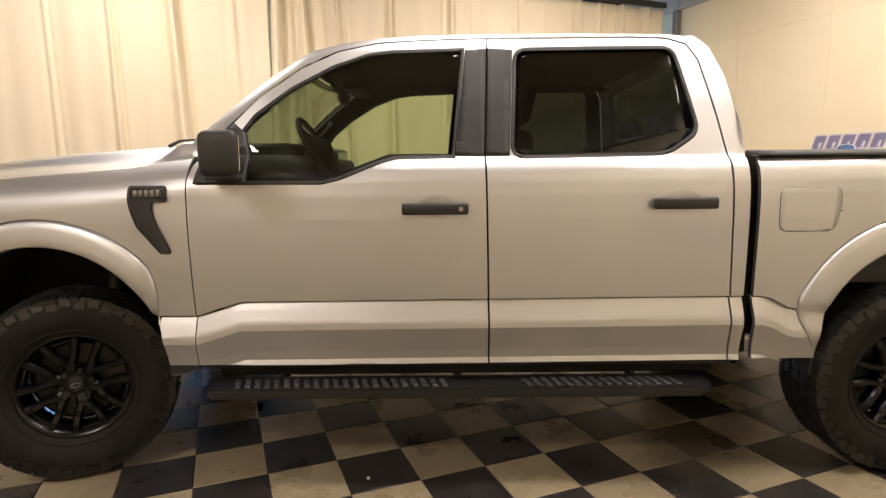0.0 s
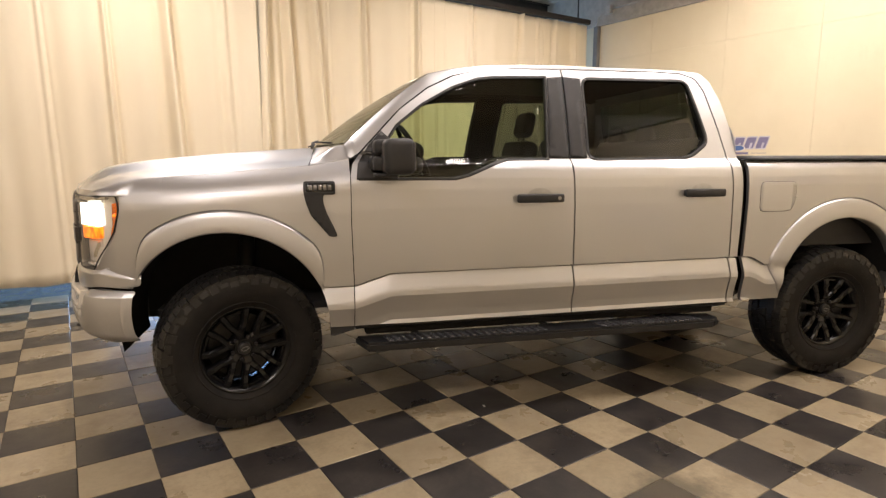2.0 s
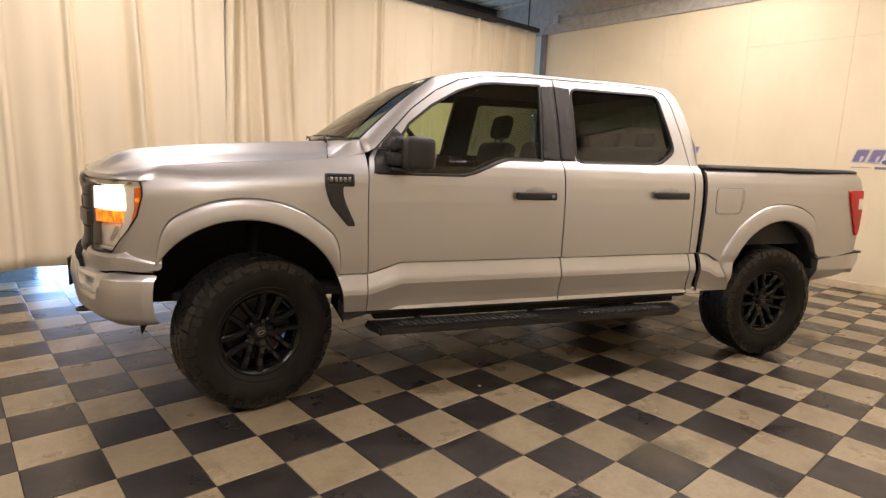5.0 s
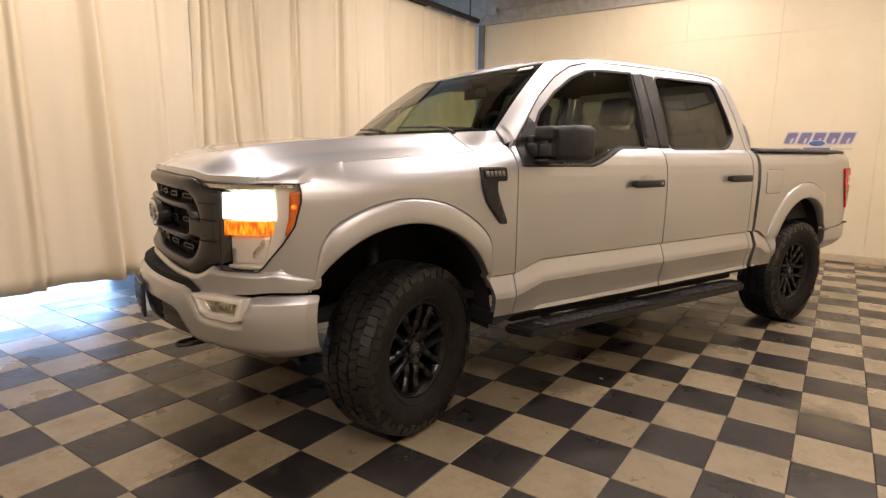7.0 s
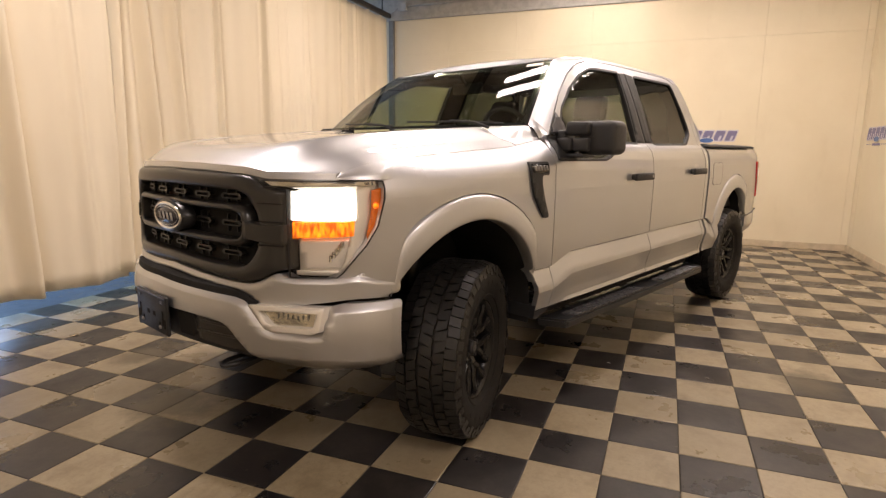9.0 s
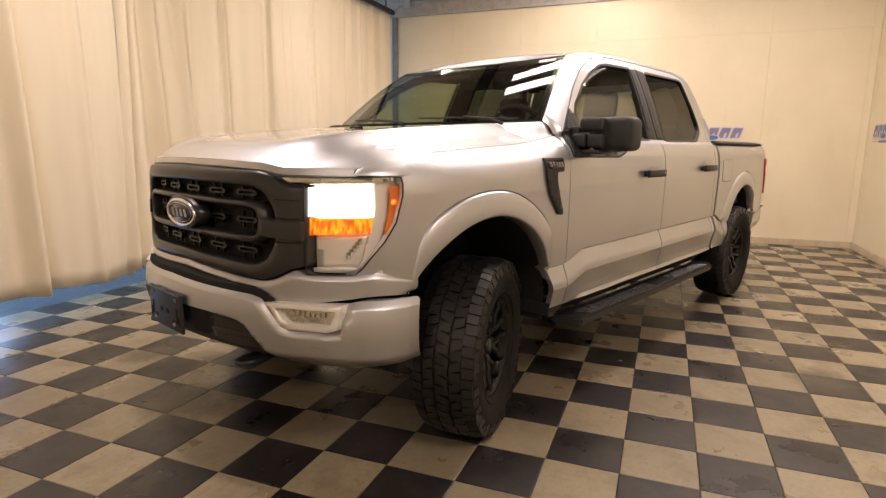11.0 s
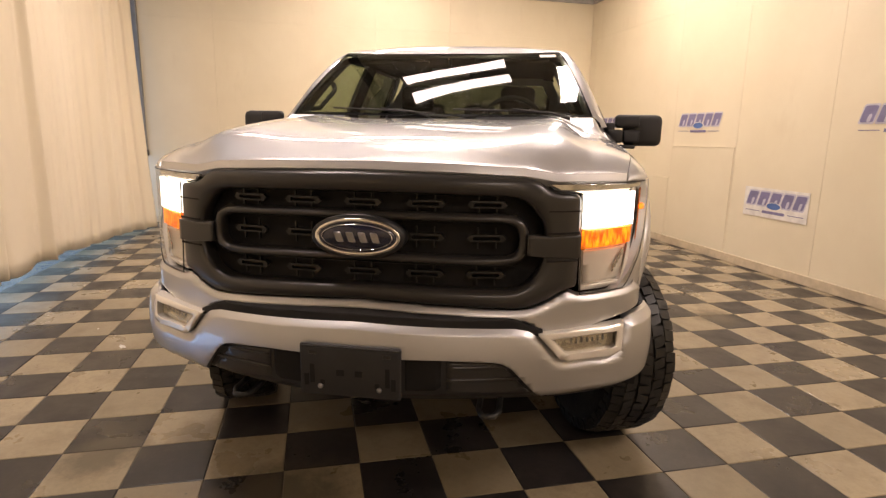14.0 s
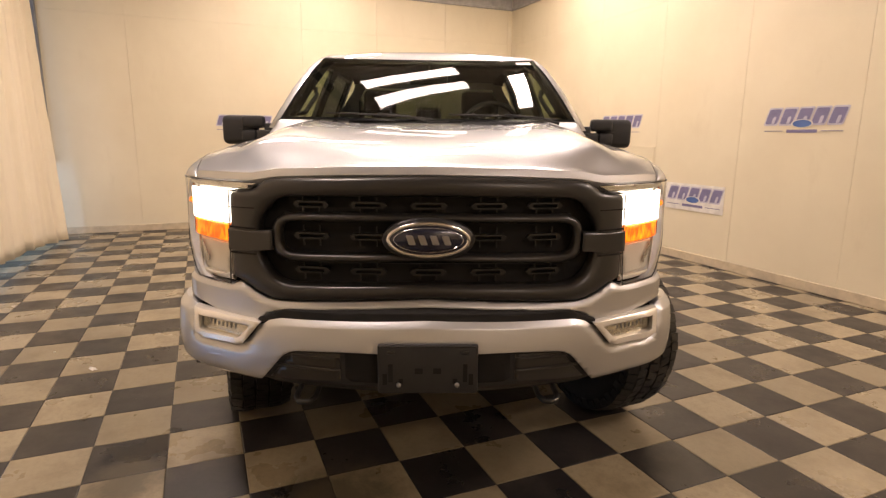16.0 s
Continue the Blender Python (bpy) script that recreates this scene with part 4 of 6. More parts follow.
def hood_fn(d, v):
    y = v * edge_y(0.715 - 0.75 * d)
    x0 = nose_x(min(abs(y), 0.93)) - 0.004
    x1 = -0.425 + 0.045 * abs(v) ** 3
    x = x0 + (x1 - x0) * d / 1.45
    lip = interp(abs(y), [(0, 1.298), (0.3, 1.294), (0.54, 1.284), (0.60, 1.274), (0.64, 1.267), (0.95, 1.267)])
    q = x0 - x
    z = lip + 0.026 * min(1.0, q / 0.0085) + (hood_z(x, y) - lip - 0.026) * (1 - math.exp(-(max(0.0, q - 0.0085) / 0.075) ** 1.35))
    return Vector((x, y, z))


ds = [0, 0.005, 0.0105, 0.018, 0.028, 0.04, 0.06, 0.085, 0.115, 0.15, 0.19, 0.24, 0.3] + [0.3 + 1.15 * i / 40 for i in range(1, 41)]
vs = [-1 + i / 60 for i in range(121)]
bm = loft(hood_fn, ds, vs, flip=True)
bm.verts.ensure_lookup_table()
for k in range(120):
    bm.edges.get((bm.verts[2 * 121 + k], bm.verts[2 * 121 + k + 1])).smooth = False
edge = [e for e in bm.edges if e.is_boundary]
r = bmesh.ops.extrude_edge_only(bm, edges=edge)
for v in [g for g in r["geom"] if isinstance(g, bmesh.types.BMVert)]:
    v.co.z -= 0.022
    v.co.x -= 0.012 if v.co.x > 0.5 else 0
for f in [g for g in r["geom"] if isinstance(g, bmesh.types.BMFace)]:
    f.tag = True
bonnet = part("bonnet", bm, PAINT, truck, "silver bonnet with raised shoulders")


# the corner of each fender between bonnet edge and headlamp
def fender_cap(s):
    lamp = front_map(0.004)
    n = 20
    inner, outer = [], []
    for i in range(n + 1):
        p = hood_fn(0.487 * i / n, 1.0)
        inner.append(p + Vector((0, 0.003, 0)))
        if i <= 12:
            outer.append(lamp(0.89 + 0.225 * i / 12, 1.268))
        else:
            x = 0.552 + (0.35 - 0.552) * (i - 12) / (n - 12)
            outer.append(Vector((x, side_y(x, 1.268), 1.268)))
    inner[n] = Vector((0.343, edge_y(0.343) + 0.002, edge_z(0.343) - 0.004))
    outer[n] = Vector((0.343, side_y(0.343, 1.268) - 0.001, 1.268))

    def fn(i, t):
        a, b = inner[int(i)], outer[int(i)]
        t0 = 0.394 * i / n
        q = t0 + (1 - t0) * t
        h = (q ** 2.2 - t0 ** 2.2) / (1 - t0 ** 2.2)
        p = b.lerp(a, h)
        return Vector((p.x, s * p.y, b.z + (a.z - b.z) * t))

    return loft(fn, list(range(n + 1)), [k / 10 for k in range(11)], flip=(s < 0))


for s in (1, -1):
    part("fender_cap", fender_cap(s), PAINT, truck)

# cowl, wipers
bm = loft(lambda u, v: Vector((-0.405 - 0.23 * u, v * (0.80 - 0.02 * u), 1.474 + 0.03 * u - 0.02 * abs(v) ** 2 - 0.03 * abs(v) ** 6 + 0.006 * math.sin(u * 40))), [i / 12 for i in range(13)], [-1 + i / 12 for i in range(25)], flip=True)
part("cowl", bm, BLACK, truck, "black plastic cowl")


us, vs = [i / 14 for i in range(15)], [-1 + i / 16 for i in range(33)]
ws = part("windscreen", loft(lambda u, v: shield(0.02 + 0.96 * u, v * 0.985), us, vs, flip=True), GLASS_SHIELD, truck, "tinted windscreen with dried water spots")
ws.visible_shadow = False
# black band round the glass
bm = bmesh.new()
for lo, hi in ((0.0, 0.035), (0.93, 1.0)):
    loft(lambda u, v: shield(u, v) + Vector((-0.004, 0, -0.004)), [lo, hi], vs, flip=True, bm=bm)
for s in (-1, 1):
    loft(lambda u, v: shield(u, s * v) + Vector((-0.004, 0, -0.004)), us, [0.955, 1.0], flip=(s > 0), bm=bm)
part("glass_band", bm, GLOSS_BLACK, ws)
bm = loft(lambda u, v: shield(0.888 + 0.055 * u, 0.80 + 0.14 * v) + Vector((0.004, 0, 0.004)), [0, 1], [0, 0.5, 1], flip=True)
part("inspection_sticker", bm, WHITE, ws, "white paper sticker")
for y0, y1 in ((-0.62, 0.02), (0.12, 0.78)):
    w = new("wiper")
    w.parent = truck
    w["label"] = "black wiper arm and blade at rest"
    bm = bmesh.new()
    p0 = shield(0.05, y0 / 0.9) + Vector((0.012, 0, 0.014))
    p1 = shield(0.0, y1 / 0.9) + Vector((0.016, 0, 0.012))
    add_tube(bm, [p0, shield(0.035, (y0 + y1) / 1.8) + Vector((0.014, 0, 0.014)), p1], [0.005, 0.006, 0.005], 6)
    part("blade", bm, BLACK, w)
    bm = bmesh.new()
    a = Vector((-0.40, y1 - 0.03, 1.508))
    add_tube(bm, [a, a + Vector((-0.005, -0.10, 0.03)), shield(0.035, (y0 + y1) / 1.8) + Vector((0.018, 0, 0.022))], [0.009, 0.007, 0.005], 6)
    part("arm", bm, BLACK, w)


# roof and pillars
def roof_fn(u, v):
    x = -1.085 - 1.79 * u
    hw = 0.700 + 0.006 * math.sin(math.pi * u)
    zc = curve(x, [(-2.88, 1.965), (-2.7, 2.008), (-2.3, 2.036), (-1.8, 2.045), (-1.45, 2.026), (-1.25, 1.990), (-1.085, 1.921)])
    ze = curve(x, [(-2.88, 1.960), (-2.75, 1.998), (-2.0, 2.010), (-1.5, 2.002), (-1.25, 1.978), (-1.085, 1.944)])
    z = ze + (zc - ze) * (1 - abs(v) ** 2.4)
    z -= 0.012 * math.exp(-(((abs(v) - 0.80) / 0.03) ** 2)) * smooth01((u - 0.1) / 0.1)
    return Vector((x + 0.112 * (1 - v * v) * (1 - u) ** 3, v * hw, z))


part("roof", loft(roof_fn, [i / 40 for i in range(41)], [-1 + i / 30 for i in range(61)], flip=True), PAINT, truck, "silver roof panel with two grooves")
for s in (1, -1):
    # the rail between windscreen and door frame
    lower = [(-0.594, 1.452), (-0.614, 1.456), (-0.650, 1.482), (-0.880, 1.722), (-1.055, 1.851), (-1.215, 1.928), (-1.40, 1.968), (-1.60, 1.980), (-1.9, 1.986), (-2.55, 1.989), (-2.76, 1.99), (-2.865, 1.962)]

    def rail(u, v):
        k = u * (len(lower) - 1)
        i = min(int(k), len(lower) - 2)
        t = k - i
        x, z = (lower[i][j] + (lower[i + 1][j] - lower[i][j]) * t for j in (0, 1))
        a = Vector((x, side_y(x, z) if x < -0.62 else 0.945, z))
        if u < 0.5:
            q = min(1.0, u / 0.5)
            b = shield(min(1, max(0, (x + 0.60) / -0.50)), 1.0)
            b.y += 0.004
        else:
            b = a
        if x < -1.085:
            b = roof_fn((-1.085 - x) / 1.79, 1.0)
        c = (a + b) / 2 + Vector((0.0, 0.014, 0.014))
        p = a * (1 - v) ** 2 + c * 2 * v * (1 - v) + b * v * v
        return Vector((p.x, s * p.y, p.z))

    part("roof_rail", loft(rail, [i / 60 for i in range(61)], [i / 6 for i in range(7)], flip=(s > 0)), PAINT, truck)
# back of the cab with its window
bm = loft(lambda u, v: Vector((-2.875 - 0.115 * smooth01(u * 1.6), v * (0.715 + 0.26 * smooth01(u * 1.3)), 1.966 - 0.62 * u)), [i / 16 for i in range(17)], [-1 + i / 14 for i in range(29)], flip=True)
bmesh.ops.delete(bm, geom=[f for f in bm.faces if abs(f.calc_center_median().y) < 0.66 and 1.50 < f.calc_center_median().z < 1.90], context="FACES")
back = part("cab_back", bm, PAINT, truck)
bm = loft(lambda u, v: Vector((-2.905 - 0.085 * u, v * 0.70, 1.91 - 0.43 * u)), [0, 0.5, 1], [-1, -0.5, 0, 0.5, 1], flip=True)
rw = part("rear_window", bm, GLASS_REAR, truck, "dark tinted rear window")
rw.visible_shadow = False

# ---- load bed ----
def bed_outline():
    wheel = opening(RA, REAR_ENDS, REAR_LIP, 40)
    return [(-3.040, 1.440), (-3.040, 0.83), (-3.055, 0.545), (-3.335, 0.545)] + wheel + [(-4.26, 0.758), (-4.40, 0.775), (-4.66, 0.792), (-4.715, 0.80), (-4.725, 1.0), (-4.715, 1.25), (-4.69, 1.40), (-4.665, 1.440)]


for s in (1, -1):
    part("bed_gap", box_bm((-3.046, s * 0.96 - 0.04, 0.56), (-2.98, s * 0.96 + 0.04, 1.435)), LINER, truck, smooth=False)
    bs = side_panel("bedside", bed_outline(), s, PAINT, truck, step=(0.04,))
    arch_lip(bs, RA, s, REAR_ENDS, REAR_LIP)
    fuel = rounded([(-3.125, 1.300), (-3.385, 1.300), (-3.385, 1.215), (-3.36, 1.115), (-3.125, 1.115)], 0.035, 4)
    if s > 0:
        side_panel("fuel_door_gap", offset_poly(fuel, -0.0022), s, LINER, bs, depth=0.002, out=0.0008)
        side_panel("fuel_door", fuel, s, PAINT, bs, depth=0.004, out=0.0016)
        side_panel("fuel_door_tab", [(-3.378, 1.209), (-3.398, 1.209), (-3.398, 1.199), (-3.378, 1.199)], s, DARKER_SILVER, bs, depth=0.003, out=0.0022)
    cap = loft(lambda u, v: Vector((-3.045 - 1.625 * u, s * (0.90 + 0.125 * v - 0.22 * max(0, u - 0.72)), 1.462 - 0.018 * abs(v) ** 6)), [i / 20 for i in range(21)], [0, 0.2, 0.5, 0.8, 0.92, 1.0], flip=(s < 0))
    r = bmesh.ops.extrude_edge_only(cap, edges=[e for e in cap.edges if e.is_boundary])
    for v in [g for g in r["geom"] if isinstance(g, bmesh.types.BMVert)]:
        v.co.z = 1.436
    part("bed_rail_cap", cap, BLACK, bs, "black plastic bed rail cap")
    # tail lamp on the corner
    lamp = [(-4.500, 1.302), (-4.712, 1.302), (-4.722, 1.10), (-4.720, 0.945), (-4.672, 0.930), (-4.620, 1.02), (-4.545, 1.17)]
    tl = side_panel("tail_lamp", rounded(lamp, 0.02, 3), s, RED, truck, "red tail lamp with clear reversing lens", depth=0.05, out=0.010)
    side_panel("reverse_lens", rounded([(-4.645, 1.235), (-4.712, 1.235), (-4.716, 1.150), (-4.650, 1.150)], 0.01, 2), s, WHITE, tl, depth=0.004, out=0.0125)
    bm = bmesh.new()
    add_box(bm, (-4.745, 0.80, 0.94), (-4.700, 0.985, 1.30), 0.015, 2)
    for v in bm.verts:
        v.co.y *= s
    part("rear_lens", bm, RED, tl)
bm = bmesh.new()
add_box(bm, (-4.60, -0.88, 0.86), (-3.05, 0.88, 0.90))
for y0, y1 in ((-0.92, -0.88), (0.88, 0.92)):
    add_box(bm, (-4.66, y0, 0.86), (-3.05, y1, 1.435))
add_box(bm, (-3.075, -0.92, 0.86), (-3.045, 0.92, 1.435))
part("bed_box", bm, BLACK, truck, smooth=False)
tg = part("tailgate", box_bm((-4.735, -0.80, 0.80), (-4.665, 0.80, 1.44), 0.012, 2), PAINT, truck, "silver tailgate")
part("tailgate_handle", box_bm((-4.745, -0.12, 1.24), (-4.73, 0.12, 1.31), 0.01, 2), BLACK, tg)

# rear bumper
for_top = [(-4.255, 0.565), (-4.262, 0.748), (-4.40, 0.765), (-4.66, 0.783), (-4.80, 0.787), (-4.815, 0.72), (-4.75, 0.665), (-4.50, 0.60)]
bump_r = new("rear_bumper")
bump_r.parent = truck
for s in (1, -1):
    side_panel("bumper_end", for_top, s, PAINT, bump_r, fy=lambda x, z: 1.045 - 0.06 * max(0.0, (-4.45 - x) / 0.35) ** 2 - 0.05 * max(0.0, (0.66 - z) / 0.1), depth=0.10)
    bm = box_bm((-4.82, 0.72, 0.782), (-4.66, 1.0, 0.80), 0.006, 2)
    for v in bm.verts:
        v.co.y *= s
    part("step_pad", bm, BLACK, bump_r)
part("bumper_bar", box_bm((-4.84, -0.95, 0.60), (-4.74, 0.95, 0.785), 0.03, 3), PAINT, bump_r)


# ---- front end ----
def full(half):
    """A loop over the whole width from its left half."""
    return half + [(-a, b) for a, b in half[::-1] if abs(a) > 1e-6]


def front_part(name, outline, s, mat, parent, label="", off=0.0, depth=0.03, step=(0.03, 0.02), bumper=False, both=0, edge=None, roll=0.0, deep=0.05):
    """A panel on the nose, given for the left; s = -1 mirrors it, both joins the two halves."""
    if both:
        outline = full(outline) if both == 1 else outline
        s = 1
    fm = front_map(off, bumper, edge, roll, deep)
    bm = panel(outline, lambda a, z: fm(s * a, z), step, Vector((-depth, 0, 0)), flip=(s < 0))
    return part(name, bm, mat, parent, label)


grille = new("grille")
grille.parent = truck
grille["label"] = "graphite grille with three black bars of slots"
OUT = [(0, 1.292), (0.540, 1.279), (0.590, 1.266), (0.630, 1.232), (0.728, 1.222), (0.730, 1.05), (0.728, 0.905), (0.690, 0.900), (0.640, 0.870), (0.575, 0.842), (0.540, 0.838), (0, 0.862)]
INN = [(0, 1.224), (0.500, 1.216), (0.550, 1.200), (0.608, 1.125), (0.612, 1.05), (0.606, 0.985), (0.560, 0.920), (0.505, 0.898), (0, 0.912)]


def ray_out(loop, a):
    """Where a ray from the grille's middle at angle a leaves a loop."""
    dx, dz = math.cos(a), math.sin(a)
    best = 0.0
    for k in range(len(loop)):
        (x0, z0), (x1, z1) = loop[k - 1], loop[k]
        z0, z1 = z0 - 1.06, z1 - 1.06
        den = dx * (z1 - z0) - dz * (x1 - x0)
        if abs(den) < 1e-9:
            continue
        r = (x0 * (z1 - z0) - z0 * (x1 - x0)) / den
        u = (x0 * dz - z0 * dx) / den
        if r > 0 and -1e-6 <= u <= 1 + 1e-6:
            best = max(best, r)
    return best


def moulded_ring(name, outer, inner, profile, mat):
    """A ring on the nose with a rounded cross-section from its inner to its outer edge."""
    n = 220
    angles = [math.atan2(0.33 * math.sin(2 * math.pi * k / n), math.cos(2 * math.pi * k / n)) for k in range(n)]
    rows = [(ray_out(inner, a), ray_out(outer, a), a) for a in angles]
    bm = bmesh.new()
    rings = []
    for ri, ro, a in rows:
        line = []
        for k, off in profile:
            r = ri + (ro - ri) * k
            line.append(bm.verts.new(front_map(off)(r * math.cos(a), 1.06 + r * math.sin(a))))
        rings.append(line)
    for i in range(n):
        p, q = rings[i], rings[(i + 1) % n]
        for j in range(len(profile) - 1):
            bm.faces.new((p[j], p[j + 1], q[j + 1], q[j]))
    return part(name, bm, mat, grille)


moulded_ring("surround", rounded(full(OUT), 0.02, 3), rounded(full(INN), 0.03, 4), [(0, -0.05), (0, -0.004), (0.04, 0.006), (0.12, 0.014), (0.3, 0.019), (0.6, 0.019), (0.85, 0.014), (0.96, 0.006), (1.0, -0.004), (1.0, -0.05)], GRAPHITE)
for s in (1, -1):
    # no groove is cut: dark strips laid on top stand for its shade
    for z0, z1 in ((1.094, 1.100), (1.000, 1.006), (1.168, 1.172)):
        front_part("surround_groove", [(0.622, z0), (0.728, z0), (0.728, z1), (0.622, z1)], s, LINER, grille, off=0.0202, depth=0.006)
front_part("mesh_back", [(0, 1.24), (0.56, 1.23), (0.63, 1.12), (0.63, 0.97), (0.56, 0.89), (0, 0.89)], 1, LINER, grille, off=-0.065, depth=0.002, step=(0.1, 0.1), both=1)
RO = [(0, 1.161), (0.505, 1.156), (0.545, 1.135), (0.560, 1.10), (0.560, 1.03), (0.540, 1.00), (0.500, 0.984), (0, 0.994)]
RI = [(0, 1.134), (0.490, 1.130), (0.518, 1.115), (0.527, 1.09), (0.527, 1.045), (0.512, 1.022), (0.485, 1.012), (0, 1.020)]
moulded_ring("centre_ring", rounded(full(RO), 0.03, 4), rounded(full(RI), 0.02, 3), [(0, -0.04), (0, 0.0), (0.2, 0.010), (0.5, 0.014), (0.8, 0.010), (1.0, 0.0), (1.0, -0.04)], GRAPHITE)
for s in (1, -1):
    front_part("side_bar", [(0.556, 1.095), (0.645, 1.085), (0.735, 1.088), (0.735, 1.012), (0.645, 1.015), (0.556, 1.025)], s, GRAPHITE, grille, off=0.024, depth=0.04)


def slot(y, z):
    """One slotted block of the grille mesh with its uprights."""
    bm = bmesh.new()
    o = [(-0.066, 0.0), (-0.054, 0.012), (0.054, 0.012), (0.066, 0.0), (0.054, -0.012), (-0.054, -0.012)]
    i = [(-0.046, 0.0), (-0.044, 0.006), (0.044, 0.006), (0.046, 0.0), (0.044, -0.006), (-0.044, -0.006)]
    fm = front_map(-0.028)
    for k in range(6):
        q = [(y + o[k][0], z + o[k][1]), (y + o[(k + 1) % 6][0], z + o[(k + 1) % 6][1]), (y + i[(k + 1) % 6][0], z + i[(k + 1) % 6][1]), (y + i[k][0], z + i[k][1])]
        f = [fm(*p) for p in q]
        g = [p - Vector((0.02, 0, 0)) for p in f]
        a, b = [bm.verts.new(p) for p in f], [bm.verts.new(p) for p in g]
        bm.faces.new(a[::-1])
        for m in range(4):
            bm.faces.new((a[m], a[(m + 1) % 4], b[(m + 1) % 4], b[m]))
    for dy in (-0.03, 0.03):
        p = front_map(-0.034)(y + dy, z)
        for lo, hi in ((0.010, 0.036), (-0.036, -0.010)):
            add_box(bm, (p.x - 0.012, p.y - 0.0025, z + lo), (p.x, p.y + 0.0025, z + hi))
    part("slot", bm, SATIN_SLOT, grille, smooth=False)


SATIN_SLOT = plain("slot_grey", (0.011, 0.0105, 0.010), 0.34)
for y in (-0.42, -0.215, 0.0, 0.215, 0.42):
    slot(y, 1.186)
    slot(y, 0.948)
    if abs(y) > 0.1:
        slot(y, 1.073)
for z0, z1 in ((1.150, 1.158), (1.219, 1.2195), (0.980, 0.984)):
    front_part("mesh_bar", [(0, z1), (0.52, z1 - 0.004), (0.52, z0 - 0.004), (0, z0)], 1, SATIN_BLACK, grille, off=-0.03, depth=0.02, both=1)


def oval(name, ry, rz, x, mat, parent, deep, label="", ring_in=None):
    n = 48
    bm = bmesh.new()
    c = Vector((x, 0.0, 1.077))
    rings = [(1.0, -deep), (1.0, -0.004), (0.965, 0.0)] if ring_in is None else [(1.0, -deep), (1.0, -0.003), (0.98, 0.0), (ring_in + 0.02, 0.0), (ring_in, -0.004)]
    vs = [[bm.verts.new(c + Vector((d - 0.16 * (ry * k * math.cos(t)) ** 2, ry * k * math.cos(t), rz * (k if ring_in is None else (1 - (1 - k) * ry / rz)) * math.sin(t)))) for t in [2 * math.pi * q / n for q in range(n)]] for k, d in rings]
    for a, b in zip(vs, vs[1:]):
        for k in range(n):
            bm.faces.new((a[k], a[(k + 1) % n], b[(k + 1) % n], b[k]))
    if ring_in is None:
        bm.faces.new(vs[-1])
    return part(name, bm, mat, parent, label)


em = oval("emblem", 0.160, 0.076, 1.006, SATIN_BLACK, grille, 0.06, "blue oval emblem with a chrome rim")
oval("emblem_rim", 0.146, 0.064, 1.012, CHROME, em, 0.008, ring_in=0.90)
oval("emblem_face", 0.132, 0.051, 1.011, EMBLEM_BLUE, em, 0.004)
oval("emblem_line", 0.121, 0.044, 1.0135, CHROME, em, 0.002, ring_in=0.975)
for k, tall in enumerate((0.017, 0.017, 0.017, 0.017)):
    y = 0.062 - 0.041 * k
    x = 1.0115 - 0.16 * y * y
    bm = bmesh.new()
    for v in add_box(bm, (x, y - 0.012, 1.077 - tall), (x + 0.004, y + 0.012, 1.077 + tall), 0.003):
        v.co.y -= 0.35 * (v.co.z - 1.077)
    part("emblem_bar", bm, EMBLEM_SILVER, em, "dull silver bar", smooth=False)

# painted panel under the grille and lamps
FASCIA = [(0, 0.858), (0.535, 0.833), (0.580, 0.838), (0.645, 0.866), (0.695, 0.896), (0.735, 0.873), (0.90, 0.878), (0.985, 0.886), (1.01, 0.90), (1.09, 0.87), (1.15, 0.86), (1.15, 0.800), (0.95, 0.797), (0.80, 0.772), (0.665, 0.742), (0.63, 0.752), (0.575, 0.792), (0.525, 0.808), (0, 0.832)]
front_part("nose_panel", rounded(full(FASCIA), 0.035, 4), 1, PAINT, truck, off=0.018, depth=0.05, both=2, step=(0.03, 0.008), edge=NOSE_EDGE, roll=0.014, deep=0.020)
front_part("nose_gap", [(0, 0.85), (0.6, 0.83), (0.9, 0.83), (1.12, 0.82), (1.12, 0.74), (0.66, 0.70), (0, 0.76)], 1, LINER, truck, off=-0.02, depth=0.004, both=1)

# bumper
bumper = new("front_bumper")
bumper.parent = truck
bumper["label"] = "silver front bumper with black lower insert"
FOG = [(0.628, 0.752), (0.885, 0.762), (0.872, 0.688), (0.850, 0.678), (0.712, 0.674), (0.690, 0.682)]
B_TOP = BUMPER_EDGE
B_LOW = [(1.18, 0.525), (1.05, 0.505), (0.93, 0.492), (0.72, 0.490), (0.645, 0.502), (0.520, 0.655), (0.480, 0.676), (0.300, 0.690), (0, 0.694)]
front_part("bumper_skin", rounded(full(B_TOP + B_LOW), 0.03, 4), 1, PAINT, bumper, off=0.0, depth=0.05, bumper=True, step=(0.025, 0.0085), both=2, edge=BUMPER_EDGE, roll=0.022, deep=0.030)
